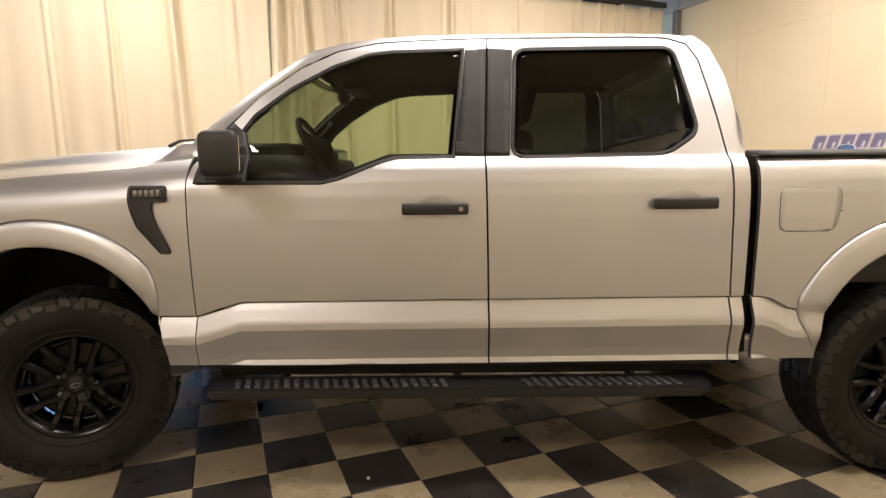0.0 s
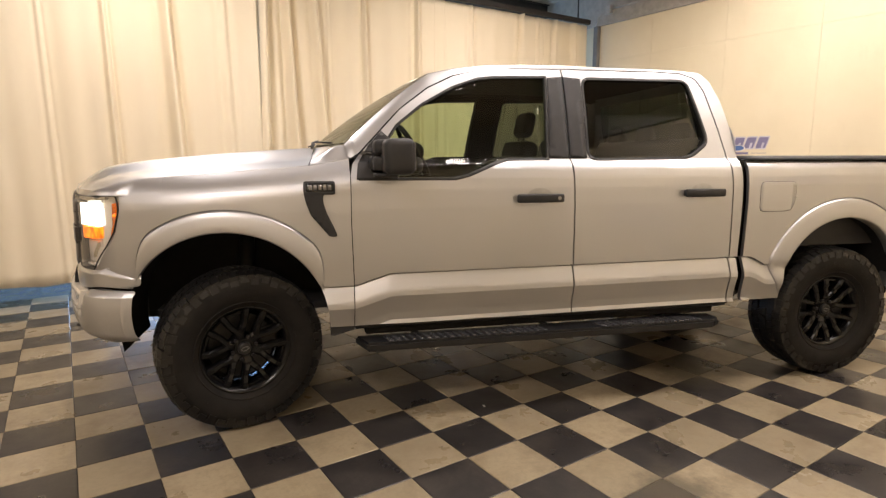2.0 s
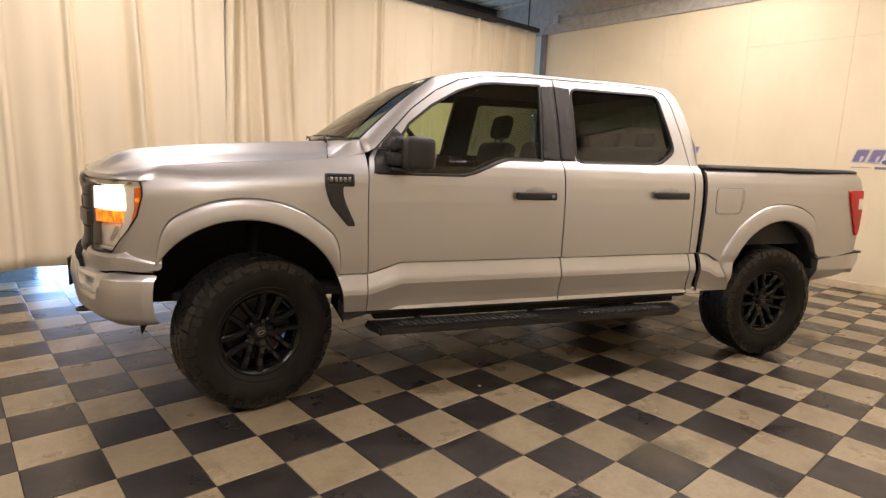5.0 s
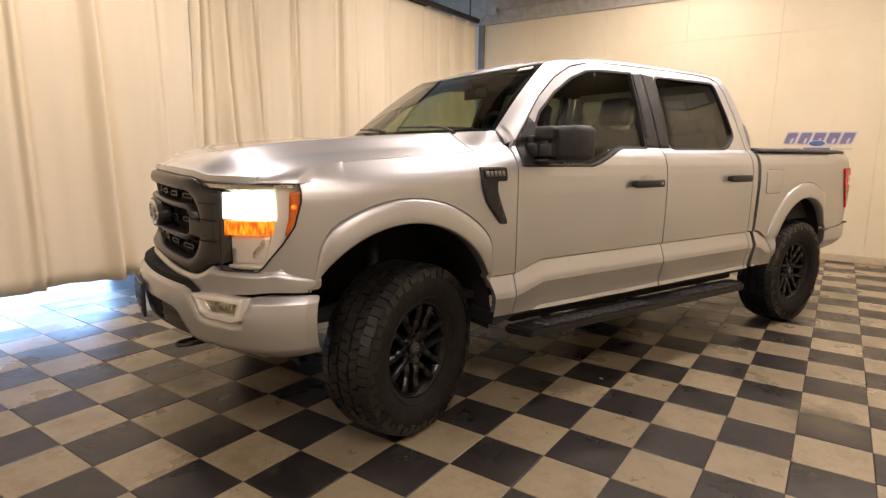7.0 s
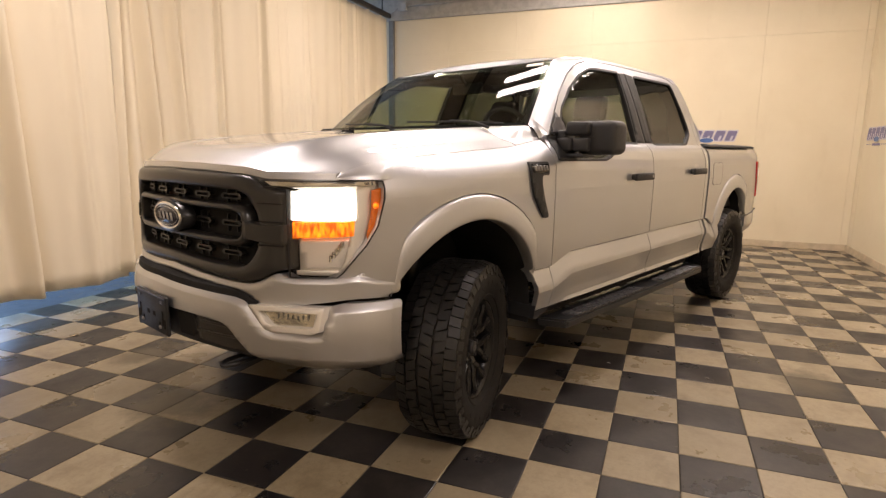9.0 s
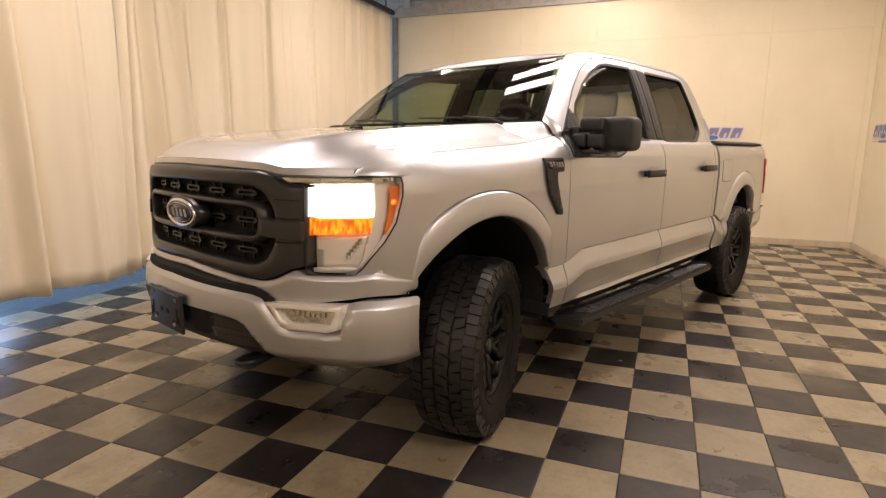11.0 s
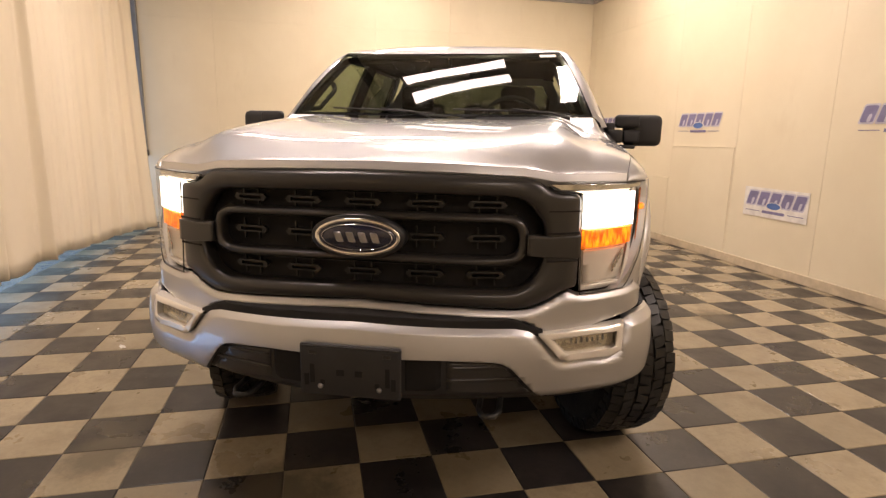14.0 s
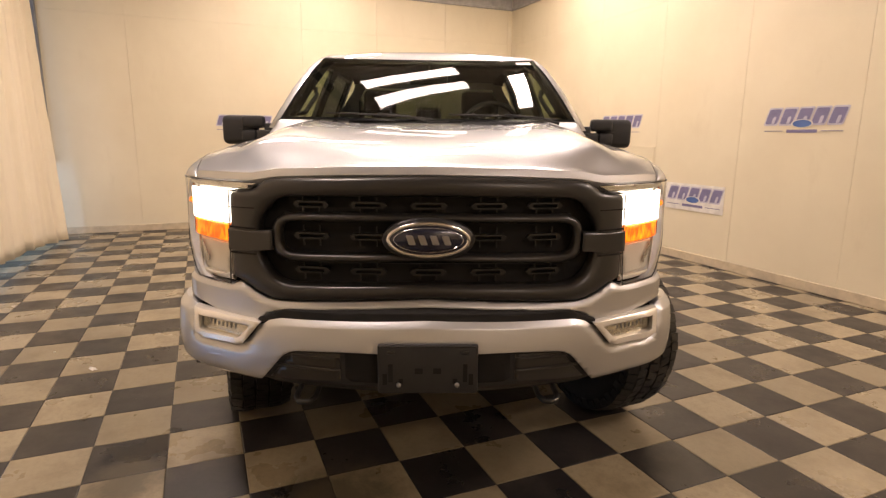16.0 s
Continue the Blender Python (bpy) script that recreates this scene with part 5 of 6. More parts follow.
for s in (1, -1):
    lo = front_part("lower_insert", [(0, 0.700), (0.300, 0.696), (0.485, 0.682), (0.525, 0.660), (0.655, 0.502), (0.60, 0.500), (0.46, 0.520), (0.300, 0.540), (0, 0.545)], s, BLACK, bumper, "black plastic lower insert", off=-0.03, depth=0.05, bumper=True)
    for z0, k in ((0.645, 0.50), (0.600, 0.545)):
        front_part("insert_rib", [(0.31, z0 + 0.016), (k, z0 + 0.010), (k + 0.012, z0), (0.31, z0 + 0.004)], s, GRAPHITE, lo, off=-0.022, depth=0.012, bumper=True)
    front_part("insert_panel", [(0.31, 0.675), (0.475, 0.664), (0.50, 0.645), (0.585, 0.545), (0.45, 0.556), (0.31, 0.570)], s, GRAPHITE, lo, off=-0.027, depth=0.01, bumper=True)
    front_part("air_opening", [(0.175, 0.690), (0.292, 0.685), (0.292, 0.585), (0.272, 0.570), (0.175, 0.570)], s, LINER, lo, off=-0.026, depth=0.004, bumper=True)
    front_part("valance", [(0, 0.548), (0.300, 0.542), (0.46, 0.522), (0.60, 0.502), (0.655, 0.500), (0.60, 0.475), (0.30, 0.492), (0, 0.498)], s, BLACK, bumper, off=-0.035, depth=0.12, bumper=True)
    # fog lamp
    fg = front_part("fog_lamp", keyhole(offset_poly(FOG, -0.012), offset_poly(FOG, 0.013)), s, REFLECTOR, truck, "clear fog lamp in a bright silver frame", off=0.004, depth=0.05, bumper=True, step=(0.04, 0.03))
    front_part("reflector", FOG, s, FOG_BOWL, fg, off=-0.02, depth=0.002, bumper=True, step=(0.02, 0.015))
    bm = bmesh.new()
    for k in range(1, 8):
        c = front_map(-0.018, True)(s * (0.700 + 0.019 * k), 0.726)
        add_box(bm, c - Vector((0.006, 0.003, 0.011)), c + Vector((0.002, 0.003, 0.009 + 0.004 * math.sin(k))), 0.001)
    part("reflector_ribs", bm, STEEL, fg, smooth=False)
    lens = front_part("lens", FOG, s, CLEAR, fg, off=-0.006, depth=0.002, bumper=True, step=(0.05, 0.03))
    lens.visible_shadow = False
front_part("bumper_shelf", [(0, 0.83), (0.52, 0.81), (0.62, 0.77), (0.62, 0.75), (0.50, 0.77), (0, 0.80)], 1, LINER, bumper, off=-0.015, depth=0.06, both=1, bumper=True)

plate = part("plate_bracket", box_bm((1.0900, -0.172, 0.556), (1.1060, 0.172, 0.735), 0.008, 2), BLACK, bumper, "empty black plate bracket with two steel screws")
for y in (-0.1, 0.1):
    bm = bmesh.new()
    bmesh.ops.create_uvsphere(bm, u_segments=12, v_segments=6, radius=0.009, matrix=Matrix.Translation((1.1070, y, 0.590)))
    part("screw", bm, STEEL, plate)
for y0, y1, z0, z1 in ((-0.045, -0.018, 0.630, 0.650), (0.018, 0.045, 0.630, 0.650), (-0.135, -0.12, 0.60, 0.665), (0.12, 0.135, 0.60, 0.665), (-0.10, -0.085, 0.595, 0.612), (0.085, 0.10, 0.595, 0.612), (-0.155, -0.14, 0.59, 0.63), (0.14, 0.155, 0.59, 0.63)):
    part("mount_slot", box_bm((1.1055, y0, z0), (1.1075, y1, z1)), LINER, plate, smooth=False)
for y in (-0.125, 0.125):
    part("plate_tab", box_bm((1.1040, y - 0.014, 0.700), (1.1100, y + 0.014, 0.712), 0.002), GRAPHITE, plate, smooth=False)
part("plate_rim", box_bm((1.1040, -0.165, 0.724), (1.1095, 0.165, 0.731), 0.002), GRAPHITE, plate, smooth=False)
for y in (-0.45, 0.45):
    bm = bmesh.new()
    add_tube(bm, [(0.82, y - 0.035, 0.485), (0.96, y - 0.035, 0.478), (0.995, y - 0.02, 0.476), (1.0, y, 0.476), (0.995, y + 0.02, 0.476), (0.96, y + 0.035, 0.478), (0.82, y + 0.035, 0.485)], 0.011, 8)
    part("tow_hook", bm, SATIN_BLACK, truck, "black steel tow hook")


# headlamps
def headlamp(s):
    rim = [(0.615, 1.258), (0.90, 1.262), (1.06, 1.264), (1.110, 1.262), (1.118, 1.235), (1.118, 1.19), (1.088, 1.085), (1.037, 1.012), (0.928, 0.902), (0.90, 0.884), (0.742, 0.880), (0.735, 1.05), (0.733, 1.226), (0.64, 1.236)]
    hl = front_part("headlamp", rim, s, REFLECTOR, truck, "lit headlamp with amber strip and clear lens", off=-0.045, depth=0.01)
    front_part("top_strip", [(0.618, 1.256), (1.05, 1.261), (1.05, 1.246), (0.745, 1.232), (0.645, 1.238)], s, CHROME, hl, off=-0.010, depth=0.03)
    front_part("chrome_bezel", [(0.962, 1.240), (1.052, 1.250), (1.045, 1.10), (1.005, 1.02), (0.93, 0.93), (0.905, 0.897), (0.742, 0.885), (0.742, 0.902), (0.893, 0.908), (0.938, 1.03), (0.962, 1.11)], s, REFLECTOR, hl, off=-0.026, depth=0.03)
    front_part("light_bar", [(0.738, 1.220), (0.958, 1.228), (0.958, 1.112), (0.738, 1.106)], s, LED, hl, "glowing white headlight", off=-0.008, depth=0.02)
    front_part("amber_bar", [(0.738, 1.098), (0.955, 1.104), (0.948, 1.046), (0.738, 1.034)], s, AMBER_ON, hl, "glowing amber indicator", off=-0.014, depth=0.02)
    front_part("amber_edge", [(0.736, 1.102), (0.752, 1.102), (0.752, 1.030), (0.736, 1.030)], s, AMBER, hl, off=-0.016, depth=0.01)
    front_part("lower_reflector", [(0.748, 1.022), (0.930, 1.034), (0.888, 0.918), (0.752, 0.905)], s, LAMP_BOWL, hl, off=-0.036, depth=0.006)
    bm = bmesh.new()
    for k in range(5):
        c = front_map(-0.03)(s * (0.86 + 0.009 * k), 0.955 + 0.014 * k)
        add_box(bm, c - Vector((0.008, 0.004, 0.014)), c + Vector((0.008, 0.004, 0.014)), 0.002)
    part("reflector_facets", bm, CHROME, hl, smooth=False)
    front_part("marker", [(1.058, 1.225), (1.105, 1.235), (1.110, 1.19), (1.080, 1.09), (1.037, 1.022), (1.032, 1.05), (1.052, 1.12)], s, AMBER, hl, "amber side marker", off=-0.014, depth=0.02)
    c = front_map(-0.008)(s * 1.080, 1.165)
    bm = bmesh.new()
    bmesh.ops.create_uvsphere(bm, u_segments=12, v_segments=8, radius=0.012, matrix=Matrix.Translation(c))
    part("marker_bulb", bm, AMBER_ON, hl)
    front_part("lamp_seal", keyhole(offset_poly(rim, -0.002), offset_poly(rim, 0.0012)), s, SATIN_BLACK, hl, off=0.0075, depth=0.006, step=(0.03, 0.02))
    lens = front_part("lens", rim, s, CLEAR, hl, off=0.006, depth=0.003)
    lens.visible_shadow = False


for s in (1, -1):
    headlamp(s)


# ---- wheels ----
R, W = 0.432, 0.300


def wheel():
    """A black alloy with six split spokes and an all-terrain tyre with separate tread blocks."""
    wh = new("wheel")
    n = 72
    prof = [(-0.105, 0.236), (-0.128, 0.262), (-0.146, 0.310), (-0.148, 0.355), (-0.140, 0.392), (-0.122, 0.412), (-0.06, 0.4195), (0.0, 0.421), (0.06, 0.4195), (0.122, 0.412), (0.140, 0.392), (0.148, 0.355), (0.146, 0.310), (0.128, 0.262), (0.105, 0.236)]
    bm = bmesh.new()
    rings = [[bm.verts.new((r * math.sin(t), y, r * math.cos(t))) for y, r in prof] for t in [2 * math.pi * k / n for k in range(n)]]
    for k in range(n):
        a, b = rings[k], rings[(k + 1) % n]
        for j in range(len(prof) - 1):
            bm.faces.new((a[j], a[j + 1], b[j + 1], b[j]))
    ty = part("tyre", bm, RUBBER, wh, "black all-terrain tyre")
    bm = bmesh.new()
    rnd = random.Random(7)
    for row, (yc, w, cnt, sk) in enumerate(((-0.115, 0.048, 58, 0.25), (-0.062, 0.048, 58, -0.9), (0.0, 0.056, 58, 0.9), (0.062, 0.048, 58, -0.9), (0.115, 0.048, 58, 0.25))):
        for k in range(cnt):
            t = 2 * math.pi * (k + 0.5 * (row % 2)) / cnt
            ln = 2 * math.pi * R / cnt * (0.42 if k % 3 else 0.455)
            lean = sk * (1.25 if k % 2 else 0.3) * 0.35
            wa, wb, tip = rnd.uniform(-0.004, 0.003), rnd.uniform(-0.003, 0.004), rnd.uniform(-0.0025, 0.001)
            for v in add_box(bm, (-ln, -w / 2 + wa, 0.400), (ln, w / 2 + wb, R + tip)):
                v.co.x += lean * v.co.y
                if row in (0, 4):
                    out = abs(v.co.y + yc) > 0.125
                    if out:
                        v.co.z -= 0.014
                v.co.y += yc
                v.co = Matrix.Rotation(t, 3, "Y") @ v.co
    for sd in (-1, 1):
        for k in range(46):
            t = 2 * math.pi * (k + 0.25) / 46
            for v in add_box(bm, (-0.020, 0.128, 0.365 if k % 2 else 0.378), (0.020, 0.149, 0.408)):
                if v.co.z > 0.39:
                    v.co.y -= 0.010
                v.co.y *= sd
                v.co = Matrix.Rotation(t, 3, "Y") @ v.co
    bmesh.ops.recalc_face_normals(bm, faces=bm.faces)
    part("tread", bm, TREAD, ty, smooth=False)
    # raised rings and small bars on the sidewall
    bm = bmesh.new()
    for sd in (1,):
        add_tube(bm, [(0.268 * math.sin(t), sd * 0.131, 0.268 * math.cos(t)) for t in [2 * math.pi * k / 60 for k in range(60)]], 0.004, 5, True)
        for k in range(26):
            if k in (6, 7, 8, 18, 19, 20, 21):
                continue
            t = 2 * math.pi * k / 26
            for v in add_box(bm, (-0.010, 0.140, 0.322), (0.010, 0.1482, 0.338)):
                v.co = Matrix.Rotation(t, 3, "Y") @ v.co
    part("sidewall_relief", bm, RUBBER, ty, smooth=False)
    # barrel and lip
    bm = bmesh.new()
    prof = [(-0.11, 0.235), (-0.09, 0.215), (0.06, 0.205), (0.098, 0.218), (0.108, 0.232), (0.114, 0.240), (0.106, 0.2425)]
    rings = [[bm.verts.new((r * math.sin(t), y, r * math.cos(t))) for y, r in prof] for t in [2 * math.pi * k / n for k in range(n)]]
    for k in range(n):
        a, b = rings[k], rings[(k + 1) % n]
        for j in range(len(prof) - 1):
            bm.faces.new((a[j], b[j], b[j + 1], a[j + 1]))
    rim = part("rim", bm, RIM, wh, "gloss black alloy rim")

    def spoke(a, b, w0, w1, y0, y1):
        """A tapered bar from a to b in the wheel's plane, with a chamfered face."""
        bm = bmesh.new()
        a, b = Vector((a[0], 0, a[1])), Vector((b[0], 0, b[1]))
        d = (b - a).normalized()
        sd = Vector((d.z, 0, -d.x))
        sec = []
        for p, w, y in ((a, w0, y0), ((a + b) / 2, (w0 + w1) / 2, (y0 + y1) / 2 + 0.006), (b, w1, y1)):
            sec.append([bm.verts.new(p + sd * q + Vector((0, h, 0))) for q, h in ((-w, y - 0.05), (-w, y - 0.010), (-w * 0.55, y), (w * 0.55, y), (w, y - 0.010), (w, y - 0.05))])
        for p, q in zip(sec, sec[1:]):
            for k in range(5):
                bm.faces.new((p[k], p[k + 1], q[k + 1], q[k]))
        bmesh.ops.recalc_face_normals(bm, faces=bm.faces)
        return bm

    for k in range(6):
        t = 2 * math.pi * k / 6
        pol = lambda r, da: (r * math.sin(t + da), r * math.cos(t + da))
        # a stem that forks into two arms, which run side by side to the rim
        bm = spoke(pol(0.050, 0), pol(0.112, 0), 0.030, 0.028, 0.066, 0.080)
        arms = []
        for sg in (-1, 1):
            arms.append(spoke(pol(0.090, sg * 0.08), pol(0.152, sg * 0.275), 0.0185, 0.0165, 0.079, 0.092))
            arms.append(spoke(pol(0.146, sg * 0.268), pol(0.228, sg * 0.30), 0.0165, 0.020, 0.091, 0.102))
        arms.append(spoke(pol(0.217, -0.33), pol(0.217, 0.33), 0.009, 0.009, 0.078, 0.078))
        for b2 in arms:
            me = bpy.data.meshes.new("tmp")
            b2.to_mesh(me)
            b2.free()
            bm.from_mesh(me)
            bpy.data.meshes.remove(me)
        part("spoke", bm, RIM, rim, smooth=False)
    bm = bmesh.new()
    add_tube(bm, [(0, 0.0, 0), (0, 0.052, 0), (0, 0.066, 0)], [0.080, 0.080, 0.068], 28)
    hub = part("hub", bm, RIM, rim)
    bm = bmesh.new()
    add_tube(bm, [(0, 0.06, 0), (0, 0.082, 0), (0, 0.086, 0)], [0.036, 0.034, 0.026], 24)
    part("centre_cap", bm, SATIN_BLACK, rim, "black centre cap")
    bm = bmesh.new()
    add_tube(bm, [(0.012 * math.cos(q) * 1.6, 0.0865, 0.012 * math.sin(q) * 0.8) for q in [2 * math.pi * k / 20 for k in range(20)]], 0.0015, 5, True)
    part("cap_mark", bm, STEEL, rim)
    for k in range(6):
        t = 2 * math.pi * (k + 0.5) / 6
        bm = bmesh.new()
        add_tube(bm, [(0.064 * math.sin(t), 0.05, 0.064 * math.cos(t)), (0.064 * math.sin(t), 0.078, 0.064 * math.cos(t))], 0.010, 6)
        part("lug_nut", bm, SATIN_BLACK, rim, smooth=False)
    bm = bmesh.new()
    add_tube(bm, [(0, -0.02, 0), (0, 0.005, 0)], 0.175, 40)
    part("brake_disc", bm, STEEL_DARK, wh)
    # added dark disc that stops the bright floor showing between the spokes
    bm = bmesh.new()
    add_tube(bm, [(0, -0.07, 0), (0, -0.055, 0)], 0.212, 40)
    part("dust_shield", bm, LINER, wh)
    bm = bmesh.new()
    for v in add_box(bm, (-0.20, -0.045, -0.06), (-0.10, 0.03, 0.06), 0.012, 2):
        pass
    part("brake_caliper", bm, STEEL_DARK, wh)
    return wh


STEEL_DARK = plain("dull_brake_steel", (0.06, 0.058, 0.055), 0.45, 0.7)
STEER = 21
first = wheel()
first.parent = truck
first.matrix_basis = pose(0.02, 0.925, R, 0, 0, STEER) @ pose(0, 0, 0, 0, 13, 0)
for x, y, rz, ry in ((0.02, -0.925, 180 + STEER, 40), (REAR_AXLE, 0.935, 0, -8), (REAR_AXLE, -0.935, 180, 25)):
    copy_thing(first, pose(x, y, R, 0, 0, rz) @ pose(0, 0, 0, 0, ry, 0))

# ---- running boards ----
for s in (1, -1):
    rb = new("running_board")
    rb.parent = truck
    rb["label"] = "black aluminium running board with ribbed treads"
    bm = bmesh.new()
    pts = [(-0.60, 0.975), (-0.66, 1.138), (-2.80, 1.143), (-2.865, 1.10), (-2.865, 0.975)]
    lo = [bm.verts.new((x, s * y, 0.406)) for x, y in pts]
    hi = [bm.verts.new((x, s * y, 0.456)) for x, y in pts]
    bm.faces.new(hi)
    bm.faces.new(lo[::-1])
    for k in range(5):
        bm.faces.new((lo[k], lo[(k + 1) % 5], hi[(k + 1) % 5], hi[k]))
    bmesh.ops.bevel(bm, geom=list(bm.edges), offset=0.012, segments=2, affect="EDGES")
    bmesh.ops.recalc_face_normals(bm, faces=bm.faces)
    part("board", bm, SATIN_BLACK, rb)
    for x0, x1 in ((-0.78, -1.70), (-2.05, -2.72)):
        k = 0
        while x0 - k * 0.043 > x1:
            xx = x0 - k * 0.043
            bm = bmesh.new()
            for v in add_box(bm, (xx - 0.012, 1.040, 0.454), (xx + 0.012, 1.133, 0.4665), 0.003):
                v.co.x -= 0.25 * (v.co.y - 1.09)
                v.co.y *= s
            part("tread_rib", bm, RIB, rb, smooth=False)
            k += 1
    for x in (-0.95, -1.75, -2.55):
        bm = bmesh.new()
        add_tube(bm, [(x, s * 0.70, 0.53), (x, s * 0.90, 0.455), (x, s * 1.02, 0.43)], 0.022, 8)
        part("bracket", bm, SATIN_BLACK, rb)

# ---- under the body and in the wheel openings ----
ub = new("underbody")
ub.parent = truck
ub["label"] = "dark chassis, axles and wheel liners"
for s in (1, -1):
    for c, yi in ((FA, 0.52), (RA, 0.60)):
        bm = loft(lambda a, v: Vector((c[0] + (c[2] + 0.012) * math.cos(a), s * (yi + (1.0 - yi) * v), c[1] + (c[2] + 0.012) * math.sin(a))), [radians(-10 + 200 * i / 30) for i in range(31)], [0, 0.5, 1])
        part("wheel_liner", bm, LINER, ub)
        bm = bmesh.new()
        add_box(bm, (c[0] - c[2], s * yi - 0.01, 0.52), (c[0] + c[2], s * yi + 0.01, c[1] + c[2]))
        part("liner_wall", bm, LINER, ub, smooth=False)
    part("frame_rail", box_bm((-4.6, s * 0.44 - 0.04, 0.50), (0.80, s * 0.44 + 0.04, 0.66), 0.01), SATIN_BLACK, ub, smooth=False)
    bm = box_bm((-2.99, 0.88, 0.50), (-0.60, 1.0, 0.545), 0.01)
    for v in bm.verts:
        v.co.y *= s
    part("sill", bm, BLACK, ub, smooth=False)
    # added filler that keeps the gap above the running board dark
    bm = box_bm((-2.92, 0.84, 0.455), (-0.66, 0.965, 0.56), 0.01)
    for v in bm.verts:
        v.co.y *= s
    part("rocker", bm, LINER, ub, smooth=False)
    bm = bmesh.new()
    add_tube(bm, [(0.03, s * 0.62, 0.50), (0.0, s * 0.56, 1.0)], 0.045, 12)
    part("shock_absorber", bm, STEEL_DARK, ub)
    part("mud_guard", box_bm((-3.345, s * 0.98 - 0.06, 0.455), (-3.325, s * 0.98 + 0.06, 0.60), 0.006), BLACK, ub, smooth=False)
for x, r in ((0.0, 0.05), (REAR_AXLE, 0.06)):
    bm = bmesh.new()
    add_tube(bm, [(x, -0.80, R), (x, -0.2, R), (x, -0.1, R), (x, 0.1, R), (x, 0.2, R), (x, 0.80, R)], [r, r, r * 2.2, r * 2.2, r, r], 14)
    part("axle", bm, STEEL_DARK, ub)
part("floor_pan", box_bm((-4.62, -0.86, 0.60), (0.45, 0.86, 0.64)), LINER, ub, smooth=False)
part("engine_block", box_bm((-0.45, -0.42, 0.50), (0.70, 0.42, 1.10), 0.05), LINER, ub, smooth=False)
part("radiator", box_bm((0.70, -0.70, 0.60), (0.80, 0.70, 1.22)), LINER, ub, smooth=False)

# ---- cabin ----
cab = new("cabin")
cab.parent = truck
cab["label"] = "dark cabin trim"
for s in (1, -1):
    bm = panel([(-0.58, 0.52), (-0.58, 1.35), (-1.18, 1.356), (-1.45, 1.458), (-2.99, 1.458), (-2.99, 0.52)], lambda x, z: Vector((x, s * min(0.97, side_y(x, z) - 0.045), z)), (0.1, 0.1), None, flip=(s < 0))
    panel([(-0.58, 0.52), (-0.58, 1.30), (-1.18, 1.33), (-1.45, 1.43), (-2.99, 1.43), (-2.99, 0.52)], lambda x, z: Vector((x, s * (side_y(x, z) - 0.028), z)), (0.05, 0.05), None, flip=(s > 0), bm=bm)
    part("door_card", bm, LINER, cab)
    bm = bmesh.new()
    for outer, hole in ((FRONT_DOOR, FRONT_GLASS), (REAR_DOOR, REAR_GLASS)):
        own = keyhole(outer, offset_poly(hole, -0.010))
        panel(own, lambda x, z: Vector((x, s * (side_y(x, z) - 0.027), z)), (0.1, 0.05), None, flip=(s < 0), bm=bm)
    # the middle pillar and the edge of the roof lining
    panel([(-1.94, 0.54), (-1.84, 0.54), (-1.84, 1.975), (-1.94, 1.975)], lambda x, z: Vector((x, s * (side_y(x, z) - 0.034), z)), (0.1, 0.05), None, flip=(s < 0), bm=bm)
    edge_line = [(-0.62, 1.45), (-0.88, 1.715), (-1.055, 1.845), (-1.215, 1.922), (-1.40, 1.962), (-1.9, 1.980), (-2.76, 1.984), (-2.86, 1.96)]

    def cant(i, v):
        x = -0.66 - 2.18 * i
        z = interp(-x, [(-a, b) for a, b in edge_line])
        a = Vector((x, side_y(x, z) - 0.030, z - 0.045))
        b = shield(min(1.0, (x + 0.575) / -0.505), 0.93) if x > -1.09 else roof_fn((-1.085 - x) / 1.79, 0.9)
        p = a.lerp(b + Vector((-0.02, 0, -0.04)), v)
        return Vector((p.x, s * p.y, p.z))

    loft(cant, [k / 40 for k in range(41)], [0, 0.5, 1], flip=(s > 0), bm=bm)
    part("pillar_lining", bm, LINER, cab)
part("headliner", loft(lambda u, v: roof_fn(0.02 + 0.95 * u, v * 0.99) - Vector((0, 0, 0.035)), [i / 12 for i in range(13)], [-1 + i / 8 for i in range(17)]), SEAT, cab)
part("bulkhead", box_bm((-2.96, -0.93, 0.6), (-2.93, 0.93, 1.46)), LINER, cab, smooth=False)
bm = bmesh.new()
add_box(bm, (-0.98, -0.92, 1.02), (-0.55, 0.92, 1.36), 0.06, 3)
add_box(bm, (-1.02, -0.92, 1.36), (-0.60, 0.92, 1.46), 0.04, 3)
add_box(bm, (-1.04, -0.13, 1.10), (-0.90, 0.13, 1.50), 0.02, 2)
add_box(bm, (-0.96, 0.20, 1.42), (-0.66, 0.64, 1.525), 0.035, 3)
part("dashboard", bm, DASH, cab)
bm = bmesh.new()
wm = Matrix.Translation((-1.035, 0.42, 1.485)) @ Matrix.Rotation(radians(-60), 4, "Y")
add_tube(bm, [wm @ Vector((0.19 * math.cos(t), 0.19 * math.sin(t), 0)) for t in [2 * math.pi * k / 36 for k in range(36)]], 0.016, 8, True)
for t in (3.14, 0.9, -0.9):
    add_tube(bm, [wm @ Vector((0, 0, 0.02)), wm @ Vector((0.18 * math.cos(t), 0.18 * math.sin(t), 0))], 0.018, 6)
bmesh.ops.create_uvsphere(bm, u_segments=12, v_segments=8, radius=0.065, matrix=wm @ Matrix.Translation((0, 0, 0.01)))
part("steering_wheel", bm, DASH, cab, "black steering wheel")
bm = bmesh.new()
add_tube(bm, [(-1.02, 0.42, 1.475), (-0.84, 0.42, 1.375)], 0.045, 10)
part("steering_column", bm, DASH, cab)


